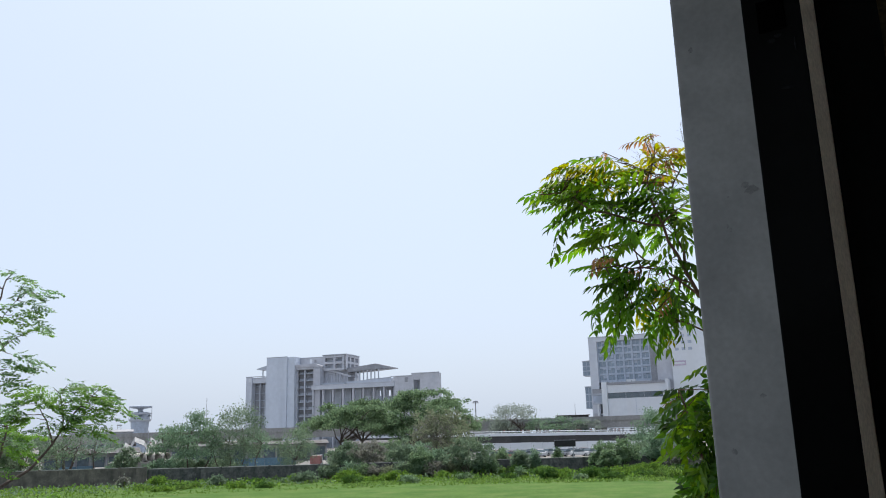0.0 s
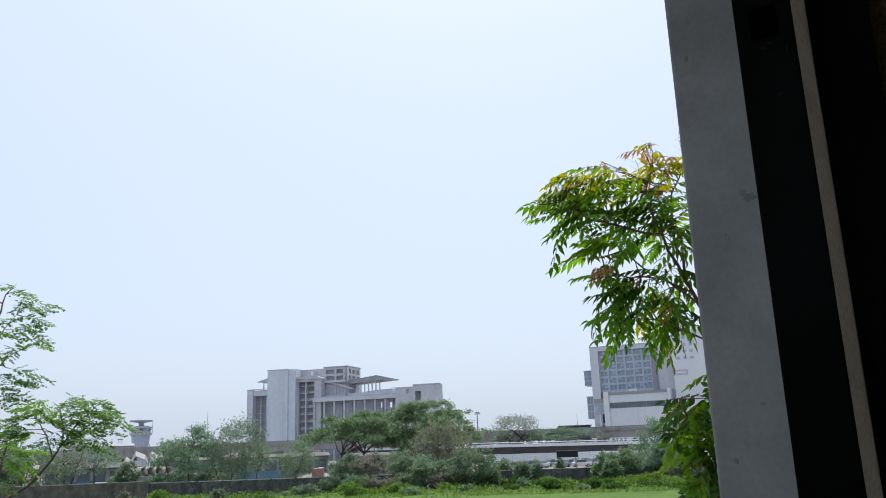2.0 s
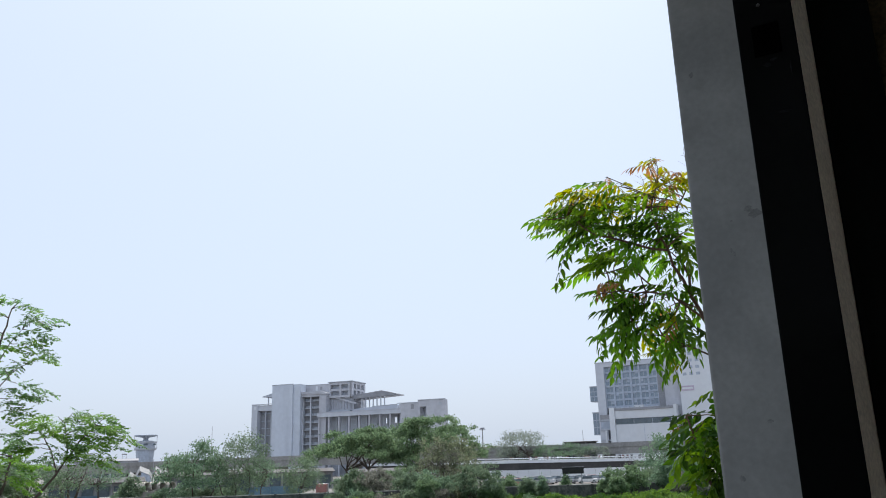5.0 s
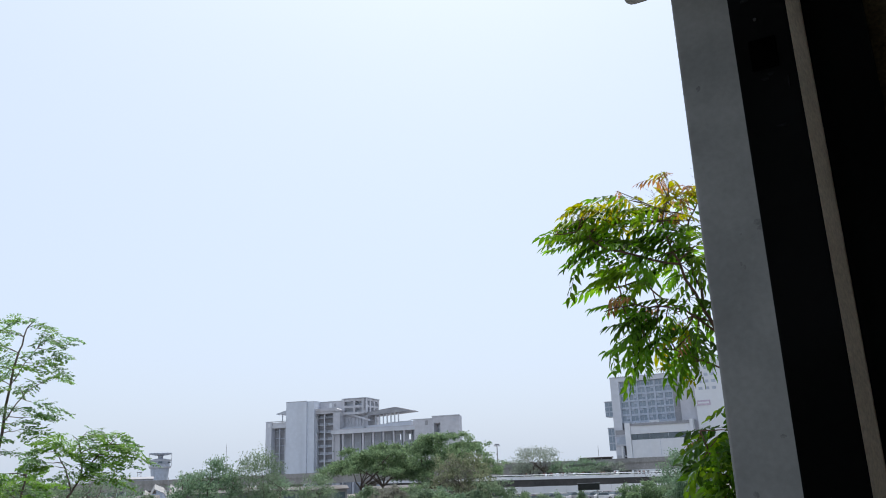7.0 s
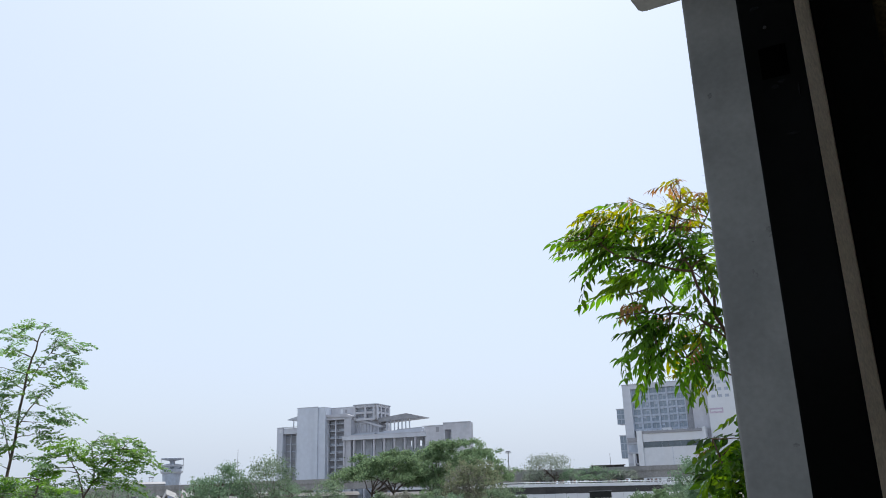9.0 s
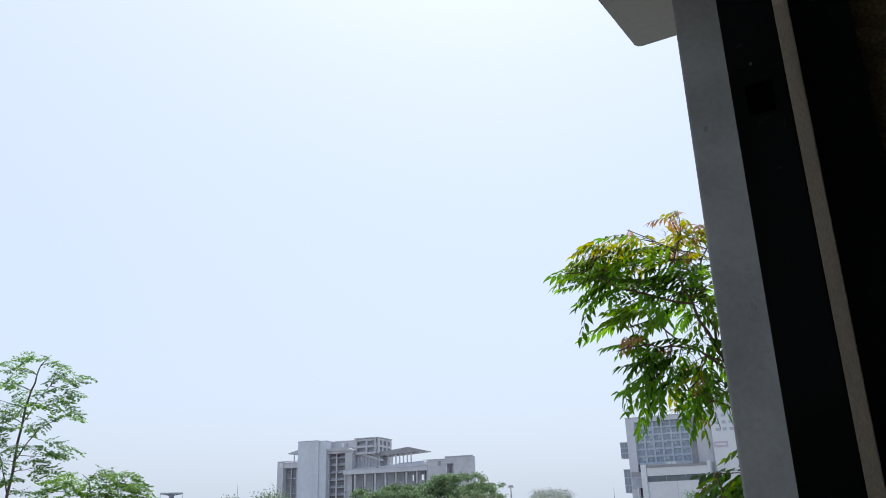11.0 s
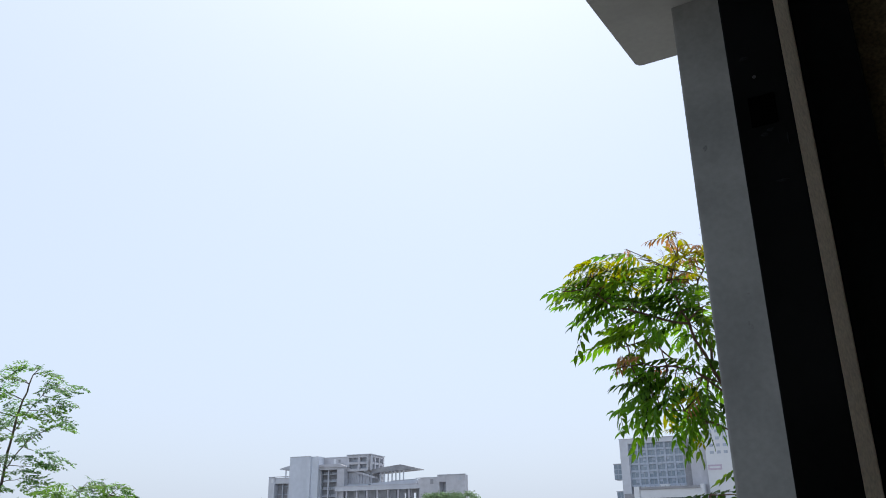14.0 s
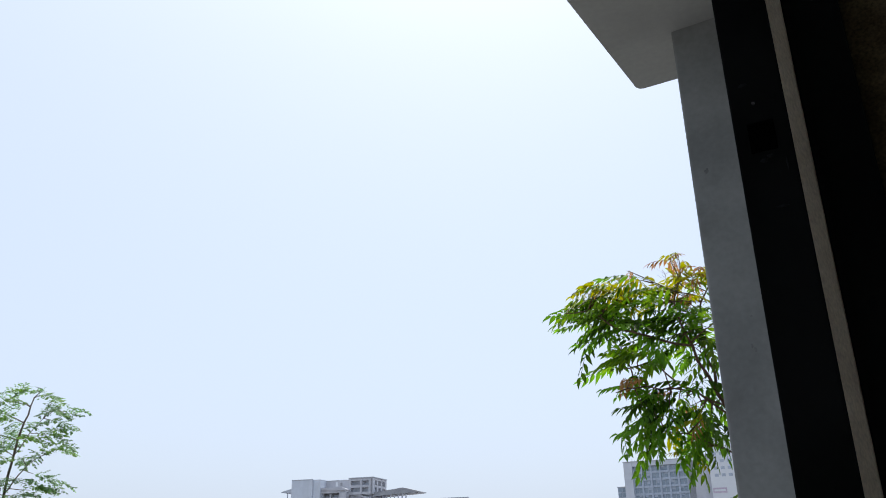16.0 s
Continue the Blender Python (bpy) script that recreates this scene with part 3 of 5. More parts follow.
    P("podium_core", -9.9, 17.55, -7.0, -0.05, 20.85, 23.55, M_GREY)
    for k in range(9):
        x = -9.85 + 3.04 * k
        P("band_window", x, x + 2.92, -7.6, -7.05, 20.85, 23.55, M_GLASS)
        if k % 3 == 2:
            P("band_post", x + 2.93, x + 3.03, -7.75, -7.05, 20.85, 23.55, M_CONC_DK)
    P("podium_joint", 4.0, 4.15, -8.04, -8.005, 8, 20.7, M_HAZED)
    P("podium_fin", -12.6, -9.95, -9, -0.05, 0, 29.0, M_WHITE)
    P("podium_fin", 19.05, 20.4, -9, -0.05, 0, 29.3, M_WHITE)
    P("podium_roof", -9.9, 18.95, -8.5, -0.05, 27.55, 28.7, M_GREY, "dark roof edge")
    for k in range(12):
        x = -9.5 + 2.4 * k
        P("roof_post", x, x + 0.2, -8.3, -8.1, 28.72, 29.3, M_GREY)
    P("roof_plant", -0.6, 4.2, -6, -4, 28.75, 30.0, M_WHITE)
    for k in range(9):
        x = -19.8 + 1.1 * k + rng.uniform(-0.3, 0.3)
        P("antenna", x, x + 0.14, 3, 3.14, 52.85, 53.5 + rng.uniform(0, 1.3), M_GREY)
    return e


hotel_block()


# ---- control tower ----
def control_tower():
    R = 420
    e = empty("control_tower", spot(-20.88, R), "old grey control tower with a flat roof on a post", "tower")
    def ring(name, prof, mt, lab="", seg=12):
        bm = bmesh.new()
        loops = [[bm.verts.new((r * math.cos(2 * math.pi * i / seg), r * math.sin(2 * math.pi * i / seg), h)) for i in range(seg)] for r, h in prof]
        for a, b in zip(loops, loops[1:]):
            for i in range(seg):
                bm.faces.new((a[i], a[(i + 1) % seg], b[(i + 1) % seg], b[i]))
        bm.faces.new(loops[0][::-1]), bm.faces.new(loops[-1])
        return part(name, bm, mt, e, lab)
    # Haze over the control tower is in its blue-grey colour
    ring("shaft", [(3.6, 0), (3.7, 9.0), (4.1, 12.8), (4.3, 15.2)], M_HAZED)
    ring("gallery", [(4.9, 15.2), (5.2, 15.9), (5.2, 16.3), (4.5, 16.35), (4.4, 17.3)], M_CONC_DK)
    ring("cab", [(4.1, 17.3), (4.5, 18.3), (4.7, 18.6)], M_HAZED)
    ring("cab_roof", [(5.0, 18.6), (5.1, 19.2), (4.4, 19.3), (2.4, 19.7)], M_CONC_DK)
    ring("roof_post", [(1.5, 19.6), (1.1, 20.2), (1.2, 20.9), (2.0, 21.4)], M_CONC_DK)
    ring("roof_disc", [(2.6, 21.3), (4.9, 21.7), (5.3, 22.0), (5.3, 22.4), (1.5, 22.7)], M_HAZED)
    for k in range(6):
        a = 2 * math.pi * (k + 0.5) / 6
        bpart("cab_window", (4.42 * math.cos(a) - 0.9, 4.42 * math.cos(a) + 0.9, 4.42 * math.sin(a) - 0.25, 4.42 * math.sin(a) + 0.25, 17.5, 18.2), M_GLASS, e)
    for k in range(10):
        a = 2 * math.pi * k / 10
        part("rail_post", rod(bmesh.new(), (5.15 * math.cos(a), 5.15 * math.sin(a), 16.1), (5.15 * math.cos(a), 5.15 * math.sin(a), 22.0 if k % 5 == 0 else 17.3), 0.12, seg=5), M_CONC_DK, e)
    return e


control_tower()


# ---- things between the boundary wall and the buildings ----
# Near-black deck colour stands for the shade under the parapet
elevated("ramp_road", -6.11, 210, 19.00, 203, 5.49, 4.66, 2.2, 9, "grey concrete ramp road with a railing above a white wall", 30.0, M_DARKBAND, M_WHITE, 0.55)


def ramp_rail():
    a = Vector(spot(1.52, 207.6, 5.42).translation)
    b = Vector(spot(15.38, 203.8, 4.92).translation)
    e = empty("railing", Matrix.Translation(a), "white painted railing along the ramp road", "railing")
    d = b - a
    n = 46
    for i in range(n + 1):
        q = d * (i / n)
        part("post", rod(bmesh.new(), q - Vector((0, 0, 0.9)), q + Vector((0, 0, 0.35)), 0.08, seg=6), M_GREY, e)
    for h in (0.35, -0.1, -0.5):
        part("rail", rod(bmesh.new(), (0, 0, h), d + Vector((0, 0, h)), 0.1, seg=6), M_WHITE, e)


ramp_rail()


def scooter(m, paint, label):
    e = empty("scooter", m, label, "scooter", "scooters parked on the ramp road")
    bm = bmesh.new()
    box(bm, -0.75, 0.25, -0.2, 0.2, 0.42, 0.72, 0.08)
    box(bm, 0.28, 0.5, -0.25, 0.25, 0.4, 0.98, 0.06)
    part("body", bm, paint, e)
    bpart("seat", (-0.72, 0.1, -0.16, 0.16, 0.73, 0.84), M_TYRE, e, "black seat", 0.03)
    part("handlebar", rod(bmesh.new(), (0.38, -0.34, 1.06), (0.38, 0.34, 1.06), 0.03, seg=6), M_TYRE, e)
    for x in (-0.6, 0.62):
        part("wheel", rod(bmesh.new(), (x, -0.06, 0.25), (x, 0.06, 0.25), 0.25, seg=12), M_TYRE, e)
    return e


def scooter_row():
    paints = ((M_TINROOF, "dark grey scooter parked on the ramp road"), (M_RED, "dull red scooter parked on the ramp road"), (M_TYRE, "black scooter parked on the ramp road"))
    a, b = Vector(spot(3.6, 208.6, 5.12).translation), Vector(spot(13.6, 205.8, 4.70).translation)
    first = []
    for i in range(40):
        q = a.lerp(b, (i + rng.uniform(-0.3, 0.3)) / 39)
        m = Matrix.Translation(q) @ Matrix.Rotation(radians(70 + rng.uniform(-18, 18)), 4, "Z")
        if i < 3:
            first.append(scooter(m, *paints[i]))
        elif i % 5 != 4:
            copy_thing(first[rng.choice((0, 0, 1, 2))], m)


scooter_row()


def hoarding(name, b0, d0, b1, d1, z0, z1, material, label, pitch=2.4):
    a, b = spot(b0, d0).translation, spot(b1, d1).translation
    L = (b - a).length
    e = empty(name, Matrix.Translation(a) @ Matrix.Rotation(math.atan2(b.y - a.y, b.x - a.x), 4, "Z"), label, "fence")
    n = int(L / pitch)
    for i in range(n):
        x = L * i / n
        bpart("sheet", (x + 0.02, x + L / n - 0.02, 0.06 * (i % 2), 0.06 * (i % 2) + 0.05, z0, z1 + rng.uniform(-0.05, 0.05)), material, e)
        bpart("post", (x - 0.05, x + 0.05, 0.13, 0.23, 0, z1), M_GREY, e)


M_BLUE = mat("faded_blue_sheet", (0.07, 0.15, 0.21), (0.11, 0.19, 0.25), 0.5, 0.6, 0.05, 4, vary=0.2)
M_CARW = mat("white_car_paint", (0.62, 0.62, 0.63), (0.72, 0.72, 0.72), 0.5, 0.25, 0.0, 3)
M_CARG = mat("silver_car_paint", (0.30, 0.31, 0.33), (0.38, 0.39, 0.40), 0.5, 0.25, 0.0, 3)
hoarding("white_hoarding", 2.04, 192, 15.01, 188, 0.3, 3.10, M_WHITE, "long white sheet hoarding below the ramp road")
hoarding("blue_fence", -15.90, 138, -10.61, 138, 0.2, 2.43, M_BLUE, "faded blue sheet fence behind the boundary wall")
hoarding("blue_fence", -25.51, 150, -23.52, 150, 0.2, 1.75, M_BLUE, "low blue sheets stacked behind the boundary wall")


def car(m, paint, label):
    e = empty("car", m, label, "car", "cars parked beyond the boundary wall")
    bm = bmesh.new()
    box(bm, -2.0, 2.0, -0.85, 0.85, 0.3, 0.95, 0.14)
    body = part("body", bm, paint, e)
    bm = bmesh.new()
    box(bm, -1.25, 1.15, -0.76, 0.76, 0.95, 1.48, 0.1)
    for v in bm.verts:
        if v.co.z > 1.3:
            v.co.x *= 0.72
    part("cabin", bm, M_GLASS, e, "dark tinted windows")
    bpart("roof", (-0.85, 0.78, -0.72, 0.72, 1.485, 1.53), paint, e, bev=0.02)
    for x in (-1.25, 1.25):
        for y in (-0.8, 0.8):
            w = part("wheel", rod(bmesh.new(), (x, y - 0.1, 0.32), (x, y + 0.1, 0.32), 0.32, seg=14), M_TYRE, e)
            part("rim", rod(bmesh.new(), (x, y - 0.105, 0.32), (x, y + 0.105, 0.32), 0.19, seg=10), M_CARG, w, "silver rim")
    for y in (-0.6, 0.6):
        bpart("headlight", (1.93, 2.01, y - 0.18, y + 0.18, 0.62, 0.78), M_WHITE, body, "clear headlight", 0.02)
    return e


cars = [car(spot(3.23, 168, 0.3, 12), M_CARW, "white hatchback parked on the raised yard"), car(spot(5.80, 172, 0.3, -8), M_CARG, "silver hatchback parked on the raised yard"), car(spot(4.30, 166, 0.3, 30), M_RED, "dull red hatchback parked on the raised yard")]
yard = bpart("parking_yard", (-24, 40, 160, 187, 0.02, 0.3), M_EARTH, None)
tagged(yard, "raised dusty parking yard below the white hoarding", "yard", kind="structure")
for i, (px, dd, k) in enumerate(((2.87, 176, 0), (3.75, 170, 0), (4.14, 177, 1), (4.70, 173, 0), (5.25, 178, 1), (6.39, 174, 0), (9.01, 172, 0), (9.71, 176, 1), (10.48, 172, 0), (3.03, 183, 0), (3.43, 180, 2), (3.94, 184, 0), (4.42, 181, 1), (5.60, 184, 0), (6.90, 181, 1), (9.32, 182, 2), (8.62, 184, 0), (2.67, 171, 1), (3.55, 174, 0), (4.02, 168, 0), (4.54, 178, 1), (6.20, 179, 0), (7.57, 177, 0), (8.08, 174, 1), (10.09, 181, 0))):
    copy_thing(cars[k], spot(px, dd, 0.3, rng.uniform(-25, 25) + 75 * (i % 3 > 0)))


def truck(m):
    e = empty("truck", m, "small dull red truck parked behind the boundary wall", "truck")
    bpart("cargo_body", (-1.9, 1.2, -0.9, 0.9, 0.9, 2.3), M_RED, e, bev=0.05)
    bpart("cab", (1.25, 2.7, -0.95, 0.95, 0.6, 2.4), M_CARW, e, "white cab", bev=0.15)
    bpart("windscreen", (2.0, 2.73, -0.8, 0.8, 1.6, 2.2), M_GLASS, e, bev=0.03)
    for x in (-1.2, 1.9):
        for y in (-0.9, 0.9):
            part("wheel", rod(bmesh.new(), (x, y - 0.13, 0.42), (x, y + 0.13, 0.42), 0.42, seg=14), M_TYRE, e)


truck(spot(-9.25, 150, 0.0, 84))


def pipe(m, r=0.74, L=2.6):
    e = empty("concrete_pipe", m, "large pale concrete drain pipe lying in a row", "pipe", "concrete pipes behind the wall")
    bm = bmesh.new()
    seg = 20
    loops = []
    for rr, y in ((r, 0), (r, L), (r - 0.1, L), (r - 0.1, 0)):
        loops.append([bm.verts.new((rr * math.cos(2 * math.pi * i / seg), y, r + rr * math.sin(2 * math.pi * i / seg))) for i in range(seg)])
    for k in range(4):
        a, b = loops[k], loops[(k + 1) % 4]
        for i in range(seg):
            bm.faces.new((a[i], a[(i + 1) % seg], b[(i + 1) % seg], b[i]))
    part("pipe_wall", bm, M_PIPE, e)
    bm = bmesh.new()
    for rr, y0, y1 in ((r + 0.07, L - 0.35, L),):
        rod(bm, (0, y0, r), (0, y1, r), rr, seg=20)
    part("socket", bm, M_PIPE, e)
    return e


PIPE_UP, PIPE_LOW = 2.23, 1.10
p0 = pipe(spot(-20.60, 146, PIPE_UP, 40))
for i, bb in enumerate((-20.14, -19.64, -19.04, -18.50, -18.03)):
    copy_thing(p0, spot(bb, 146 if i < 3 else 142.5, PIPE_UP if i < 3 else PIPE_LOW, 40 + rng.uniform(-6, 6)))
bank = part("earth_bank", box(bmesh.new(), -7, 7, -1.5, 7, 0.02, PIPE_UP, 0.0), M_EARTH)
bank.matrix_world = spot(-19.89, 146)
tagged(bank, "low earth bank under the concrete pipes", "bank", kind="structure")
yard2 = bpart("pipe_yard", (-68, -38, 126, 152, 0.015, PIPE_LOW), M_EARTH, None)
tagged(yard2, "dusty storage yard with pipes behind the wall", "yard", kind="structure")


def shed(name, b, d, w, dep, h, rise, turn, wallm, roofm, label, z=0.0, bays=5):
    e = empty(name, spot(b, d, z, turn), label, "shed")
    bpart("wall", (-w / 2, w / 2, 0.3, dep, 0, h), wallm, e)
    bm = bmesh.new()
    a = [bm.verts.new(c) for c in ((-w / 2 - 0.4, -0.6, h), (w / 2 + 0.4, -0.6, h), (w / 2 + 0.4, dep / 2, h + rise), (-w / 2 - 0.4, dep / 2, h + rise), (-w / 2 - 0.4, dep + 0.6, h), (w / 2 + 0.4, dep + 0.6, h))]
    bm.faces.new((a[0], a[1], a[2], a[3])), bm.faces.new((a[3], a[2], a[5], a[4])), bm.faces.new((a[0], a[3], a[4])), bm.faces.new((a[1], a[5], a[2]))
    r = part("roof", bm, roofm, e)
    r.modifiers.new("thick", "SOLIDIFY").thickness = 0.15
    for i in range(bays):
        x = -w / 2 + w * (i + 0.5) / bays
        bpart("opening", (x - w / bays * 0.36, x + w / bays * 0.36, 0.2, 0.28, 0.3, h * 0.8), M_GLASS, e)
        bpart("post", (x + w / bays * 0.45, x + w / bays * 0.5, -0.3, -0.1, 0, h), M_GREY, e)


shed("long_shed", -23.69, 172, 17, 8, 3.56, 0.9, 0, M_TIN, M_TINROOF, "long grey shed with dark bays", bays=6)
shed("grey_store", -15.90, 186, 26, 8, 4.30, 0.5, 0, M_TIN, M_TINROOF, "long grey store behind the feathery trees", bays=8)


def folded_shed(b, d, folds, h, dep, label):
    """A shed whose pale roof is folded into leaning plates; folds are (x, z) along its front."""
    e = empty("tin_shed", spot(b, d), label, "shed")
    x0, x1 = folds[0][0], folds[-1][0]
    bpart("wall", (x0 + 0.2, x1 - 0.2, 0.6, dep, 0, h), M_TIN, e)
    for i in range(3):
        x = x0 + (x1 - x0) * (i + 0.5) / 3
        bpart("opening", (x - 0.7, x + 0.7, 0.5, 0.58, 0.2, h * 0.75), M_GLASS, e)
    for (xa, za), (xb, zb) in zip(folds, folds[1:]):
        bm = bmesh.new()
        c = [bm.verts.new(p) for p in ((xa, -0.6, za - 0.9), (xb, -0.6, zb - 0.9), (xb, dep + 0.5, zb + 0.3), (xa, dep + 0.5, za + 0.3))]
        bm.faces.new(c)
        plate = part("roof_plate", bm, M_SHEET, e)
        plate.modifiers.new("thick", "SOLIDIFY").thickness = 0.1
    part("ridge_rail", rod(bmesh.new(), (x0, -0.65, folds[0][1] - 0.9), (folds[1][0], -0.65, folds[1][1] - 0.9), 0.09, seg=6), M_RED, e, "dull red edge")


M_SHEET = mat("pale_tin_sheet", (0.22, 0.225, 0.23), (0.29, 0.292, 0.295), 0.5, 0.7, 0.05, 3, stain=(0.28, 0.26, 0.24))
folded_shed(-21.0, 215, ((-3.3, 3.9), (-2.7, 5.2), (-1.5, 4.4), (-0.5, 6.5), (1.8, 5.5), (2.6, 3.9)), 2.7, 6, "white tin shed with a steep folded roof and red edge")
folded_shed(-20.0, 225, ((-1.1, 4.9), (-0.6, 6.4), (0.9, 5.4), (1.6, 6.1), (2.7, 5.2)), 3.9, 6, "pale tin shed with a folded roof beside a taller one")
shed("low_store", -5.32, 196, 12, 7, 3.77, 0.7, 0, M_TIN, M_TINROOF, "low grey store with a pale flat roof", bays=3)
shed("low_store", -11.57, 205, 22, 7, 4.15, 0.8, 4, M_TIN, M_TINROOF, "long low store with a pale tin roof", bays=6)
shed("barrel_store", 2.2, 250, 8, 8, 8.07, 1.6, 0, M_TINROOF, M_TINROOF, "dark grey store with a low roof", bays=2)
shed("road_shelter", 8.74, 300, 11.5, 6, 11.07, 0.15, 0, M_DARKBAND, M_DARKBAND, "flat roofed grey shelter beyond the elevated road", bays=3)
shed("terminal_shed", -23.18, 390, 26, 14, 10.22, 1.0, 0, M_CONC_DK, M_GREY, "low grey hall beyond the elevated road", bays=7)


def lamp_mast(b, d, top):
    e = empty("lamp_mast", spot(b, d), "tall grey lighting mast with a ring of floodlights", "street lamp")
    part("pole", rod(bmesh.new(), (0, 0, 0), (0, 0, top), 0.32, 0.16, 8), M_GREY, e)
    part("head_ring", rod(bmesh.new(), (0, 0, top - 0.5), (0, 0, top), 0.9, 0.9, 10), M_GREY, e)
    for k in range(6):
        a = k * math.pi / 3
        bpart("floodlight", (0.9 * math.cos(a) - 0.25, 0.9 * math.cos(a) + 0.25, 0.9 * math.sin(a) - 0.25, 0.9 * math.sin(a) + 0.25, top - 0.85, top - 0.45), M_WHITE, e)


lamp_mast(1.96, 300, 17.19)


def thin_mast(b, d, top, label):
    e = empty("antenna_mast", spot(b, d), label, "antenna")
    part("pole", rod(bmesh.new(), (0, 0, 0), (0, 0, top), 0.2, 0.07, 6), M_GREY, e)
    part("stay", rod(bmesh.new(), (0, 0, top * 0.7), (4, 0, 0), 0.03, seg=4), M_GREY, e)


thin_mast(-16.68, 330, 21.64, "slender grey antenna mast far behind the trees")
thin_mast(8.93, 305, 15.26, "slender grey antenna mast beside the shelter")
thin_mast(-20.31, 200, 8.07, "short grey pole beside the tin sheds")


def lattice(b, d, z0, z1):
    e = empty("lattice_mast", spot(b, d), "small lattice mast near the control tower", "mast")
    for s in (-1, 1):
        part("leg", rod(bmesh.new(), (1.6 * s, 0, 0), (0.7 * s, 0, z1), 0.08, seg=5), M_GREY, e)
    for k in range(4):
        z = z0 + (z1 - z0) * k / 4
        part("brace", rod(bmesh.new(), (-1.1, 0, z), (1.1, 0, z + (z1 - z0) / 4), 0.05, seg=4), M_GREY, e)
    bpart("platform", (-1.1, 1.1, -0.5, 0.5, z1, z1 + 0.5), M_GREY, e)


lattice(-22.13, 400, 8, 12.95)


def notice_board():
    e = empty("notice_board", spot(8.08, 117.5), "dark blank notice board on two posts before the wall", "sign")
    bpart("panel", (-1.5, 1.5, -0.08, 0.08, 3.32, 4.21), M_TYRE, e, "dark board", 0.02)
    bpart("frame", (-1.55, 1.55, -0.03, 0.12, 4.21, 4.27), M_GREY, e)
    for x in (-1.15, 1.15):
        part("post", rod(bmesh.new(), (x, 0.1, 0), (x, 0.1, 3.4), 0.09, seg=8), M_GREY, e)


notice_board()


# ---- trees and shrubs ----
def leaves(centres, per, spread, size, seed, flat=0.35, droop=0.0):
    """Many small bent leaf clumps round the given centres."""
    r = np.random.RandomState(seed)
    c = np.repeat(np.array(centres), per, axis=0)
    n = len(c)
    c = c + r.normal(0, 1, (n, 3)) * np.array(spread)
    nrm = r.normal(0, 1, (n, 3)) * np.array((1, 1, flat)) + np.array((0, 0, 0.35))
    nrm = np.cross(nrm, r.normal(0, 1, (n, 3)))
    d = nrm / np.linalg.norm(nrm, axis=1, keepdims=True)
    s = np.cross(d, r.normal(0, 1, (n, 3)))
    s /= np.linalg.norm(s, axis=1, keepdims=True)
    L = (size * r.uniform(0.6, 1.4, (n, 1)))
    d = d + np.array((0, 0, -droop))
    a, b = c - d * L / 2, c + d * L / 2
    w = s * L * 0.32
    up = np.cross(d, s) * L * 0.12
    v = np.stack([a, c + w + up, b, c - w + up], 1).reshape(-1, 3)
    f = np.arange(4 * n).reshape(-1, 4)
    return v.tolist(), [], f.tolist()


def crown_points(n, rx, ry, rz, z0, seed, dome=False, lumpy=0.35):
    """Points of an uneven crown, denser towards its skin."""
    r = random.Random(seed)
    out = []
    k = 0
    while len(out) < n and k < 20000:
        k += 1
        a, b = r.uniform(0, 2 * math.pi), r.uniform(-0.25 if dome else -1, 1)
        q = Vector((math.cos(a) * math.sqrt(1 - b * b), math.sin(a) * math.sqrt(1 - b * b), b))
        lump = 1 + lumpy * noise.noise(q * 2.3 + Vector((seed * 3.1, 0, 0))) + 0.5 * lumpy * noise.noise(q * 5 + Vector((0, seed, 0)))
        rad = lump * (0.45 + 0.55 * r.random() ** 0.45)
        if dome and b < 0:
            q.z *= 0.5
        out.append((q.x * rx * rad, q.y * ry * rad, z0 + q.z * rz * rad))
    return out


def tiers(n, rx, rz, z0, seed, layers, deep=0.25):
    """Points of a spreading crown made of overlapping flat tiers, with gaps between them."""
    r = random.Random(seed)
    out = []
    for k in range(layers):
        a = 2.4 * k + r.uniform(-0.4, 0.4)
        q = math.sqrt((k + 0.5) / layers)
        c = Vector((math.cos(a) * rx * 0.8 * q, math.sin(a) * rx * 0.65 * q, z0 + rz * (math.sqrt(max(0.0, 1 - q * q * 0.95)) * r.uniform(1 - deep, 1.0))))
        w = rx * r.uniform(0.14, 0.28)
        for i in range(max(4, n // layers)):
            b, t = r.uniform(0, 6.283), math.sqrt(r.random())
            out.append((c.x + math.cos(b) * w * t, c.y + math.sin(b) * w * t, c.z - 0.32 * w * t * t + r.uniform(-0.1, 0.1) * w))
    return out


def limb(bm, a, b, r0, r1, seed, bend=0.12, steps=4):
    r = random.Random(seed)
    a, b = Vector(a), Vector(b)
    prev = a
    for i in range(1, steps + 1):
        t = i / steps
        q = a.lerp(b, t)
        if i < steps:
            q += Vector((r.uniform(-1, 1), r.uniform(-1, 1), r.uniform(-0.3, 0.8))) * (b - a).length * bend
        rod(bm, prev, q, r0 + (r1 - r0) * (i - 1) / steps, r0 + (r1 - r0) * t, 6)
        prev = q


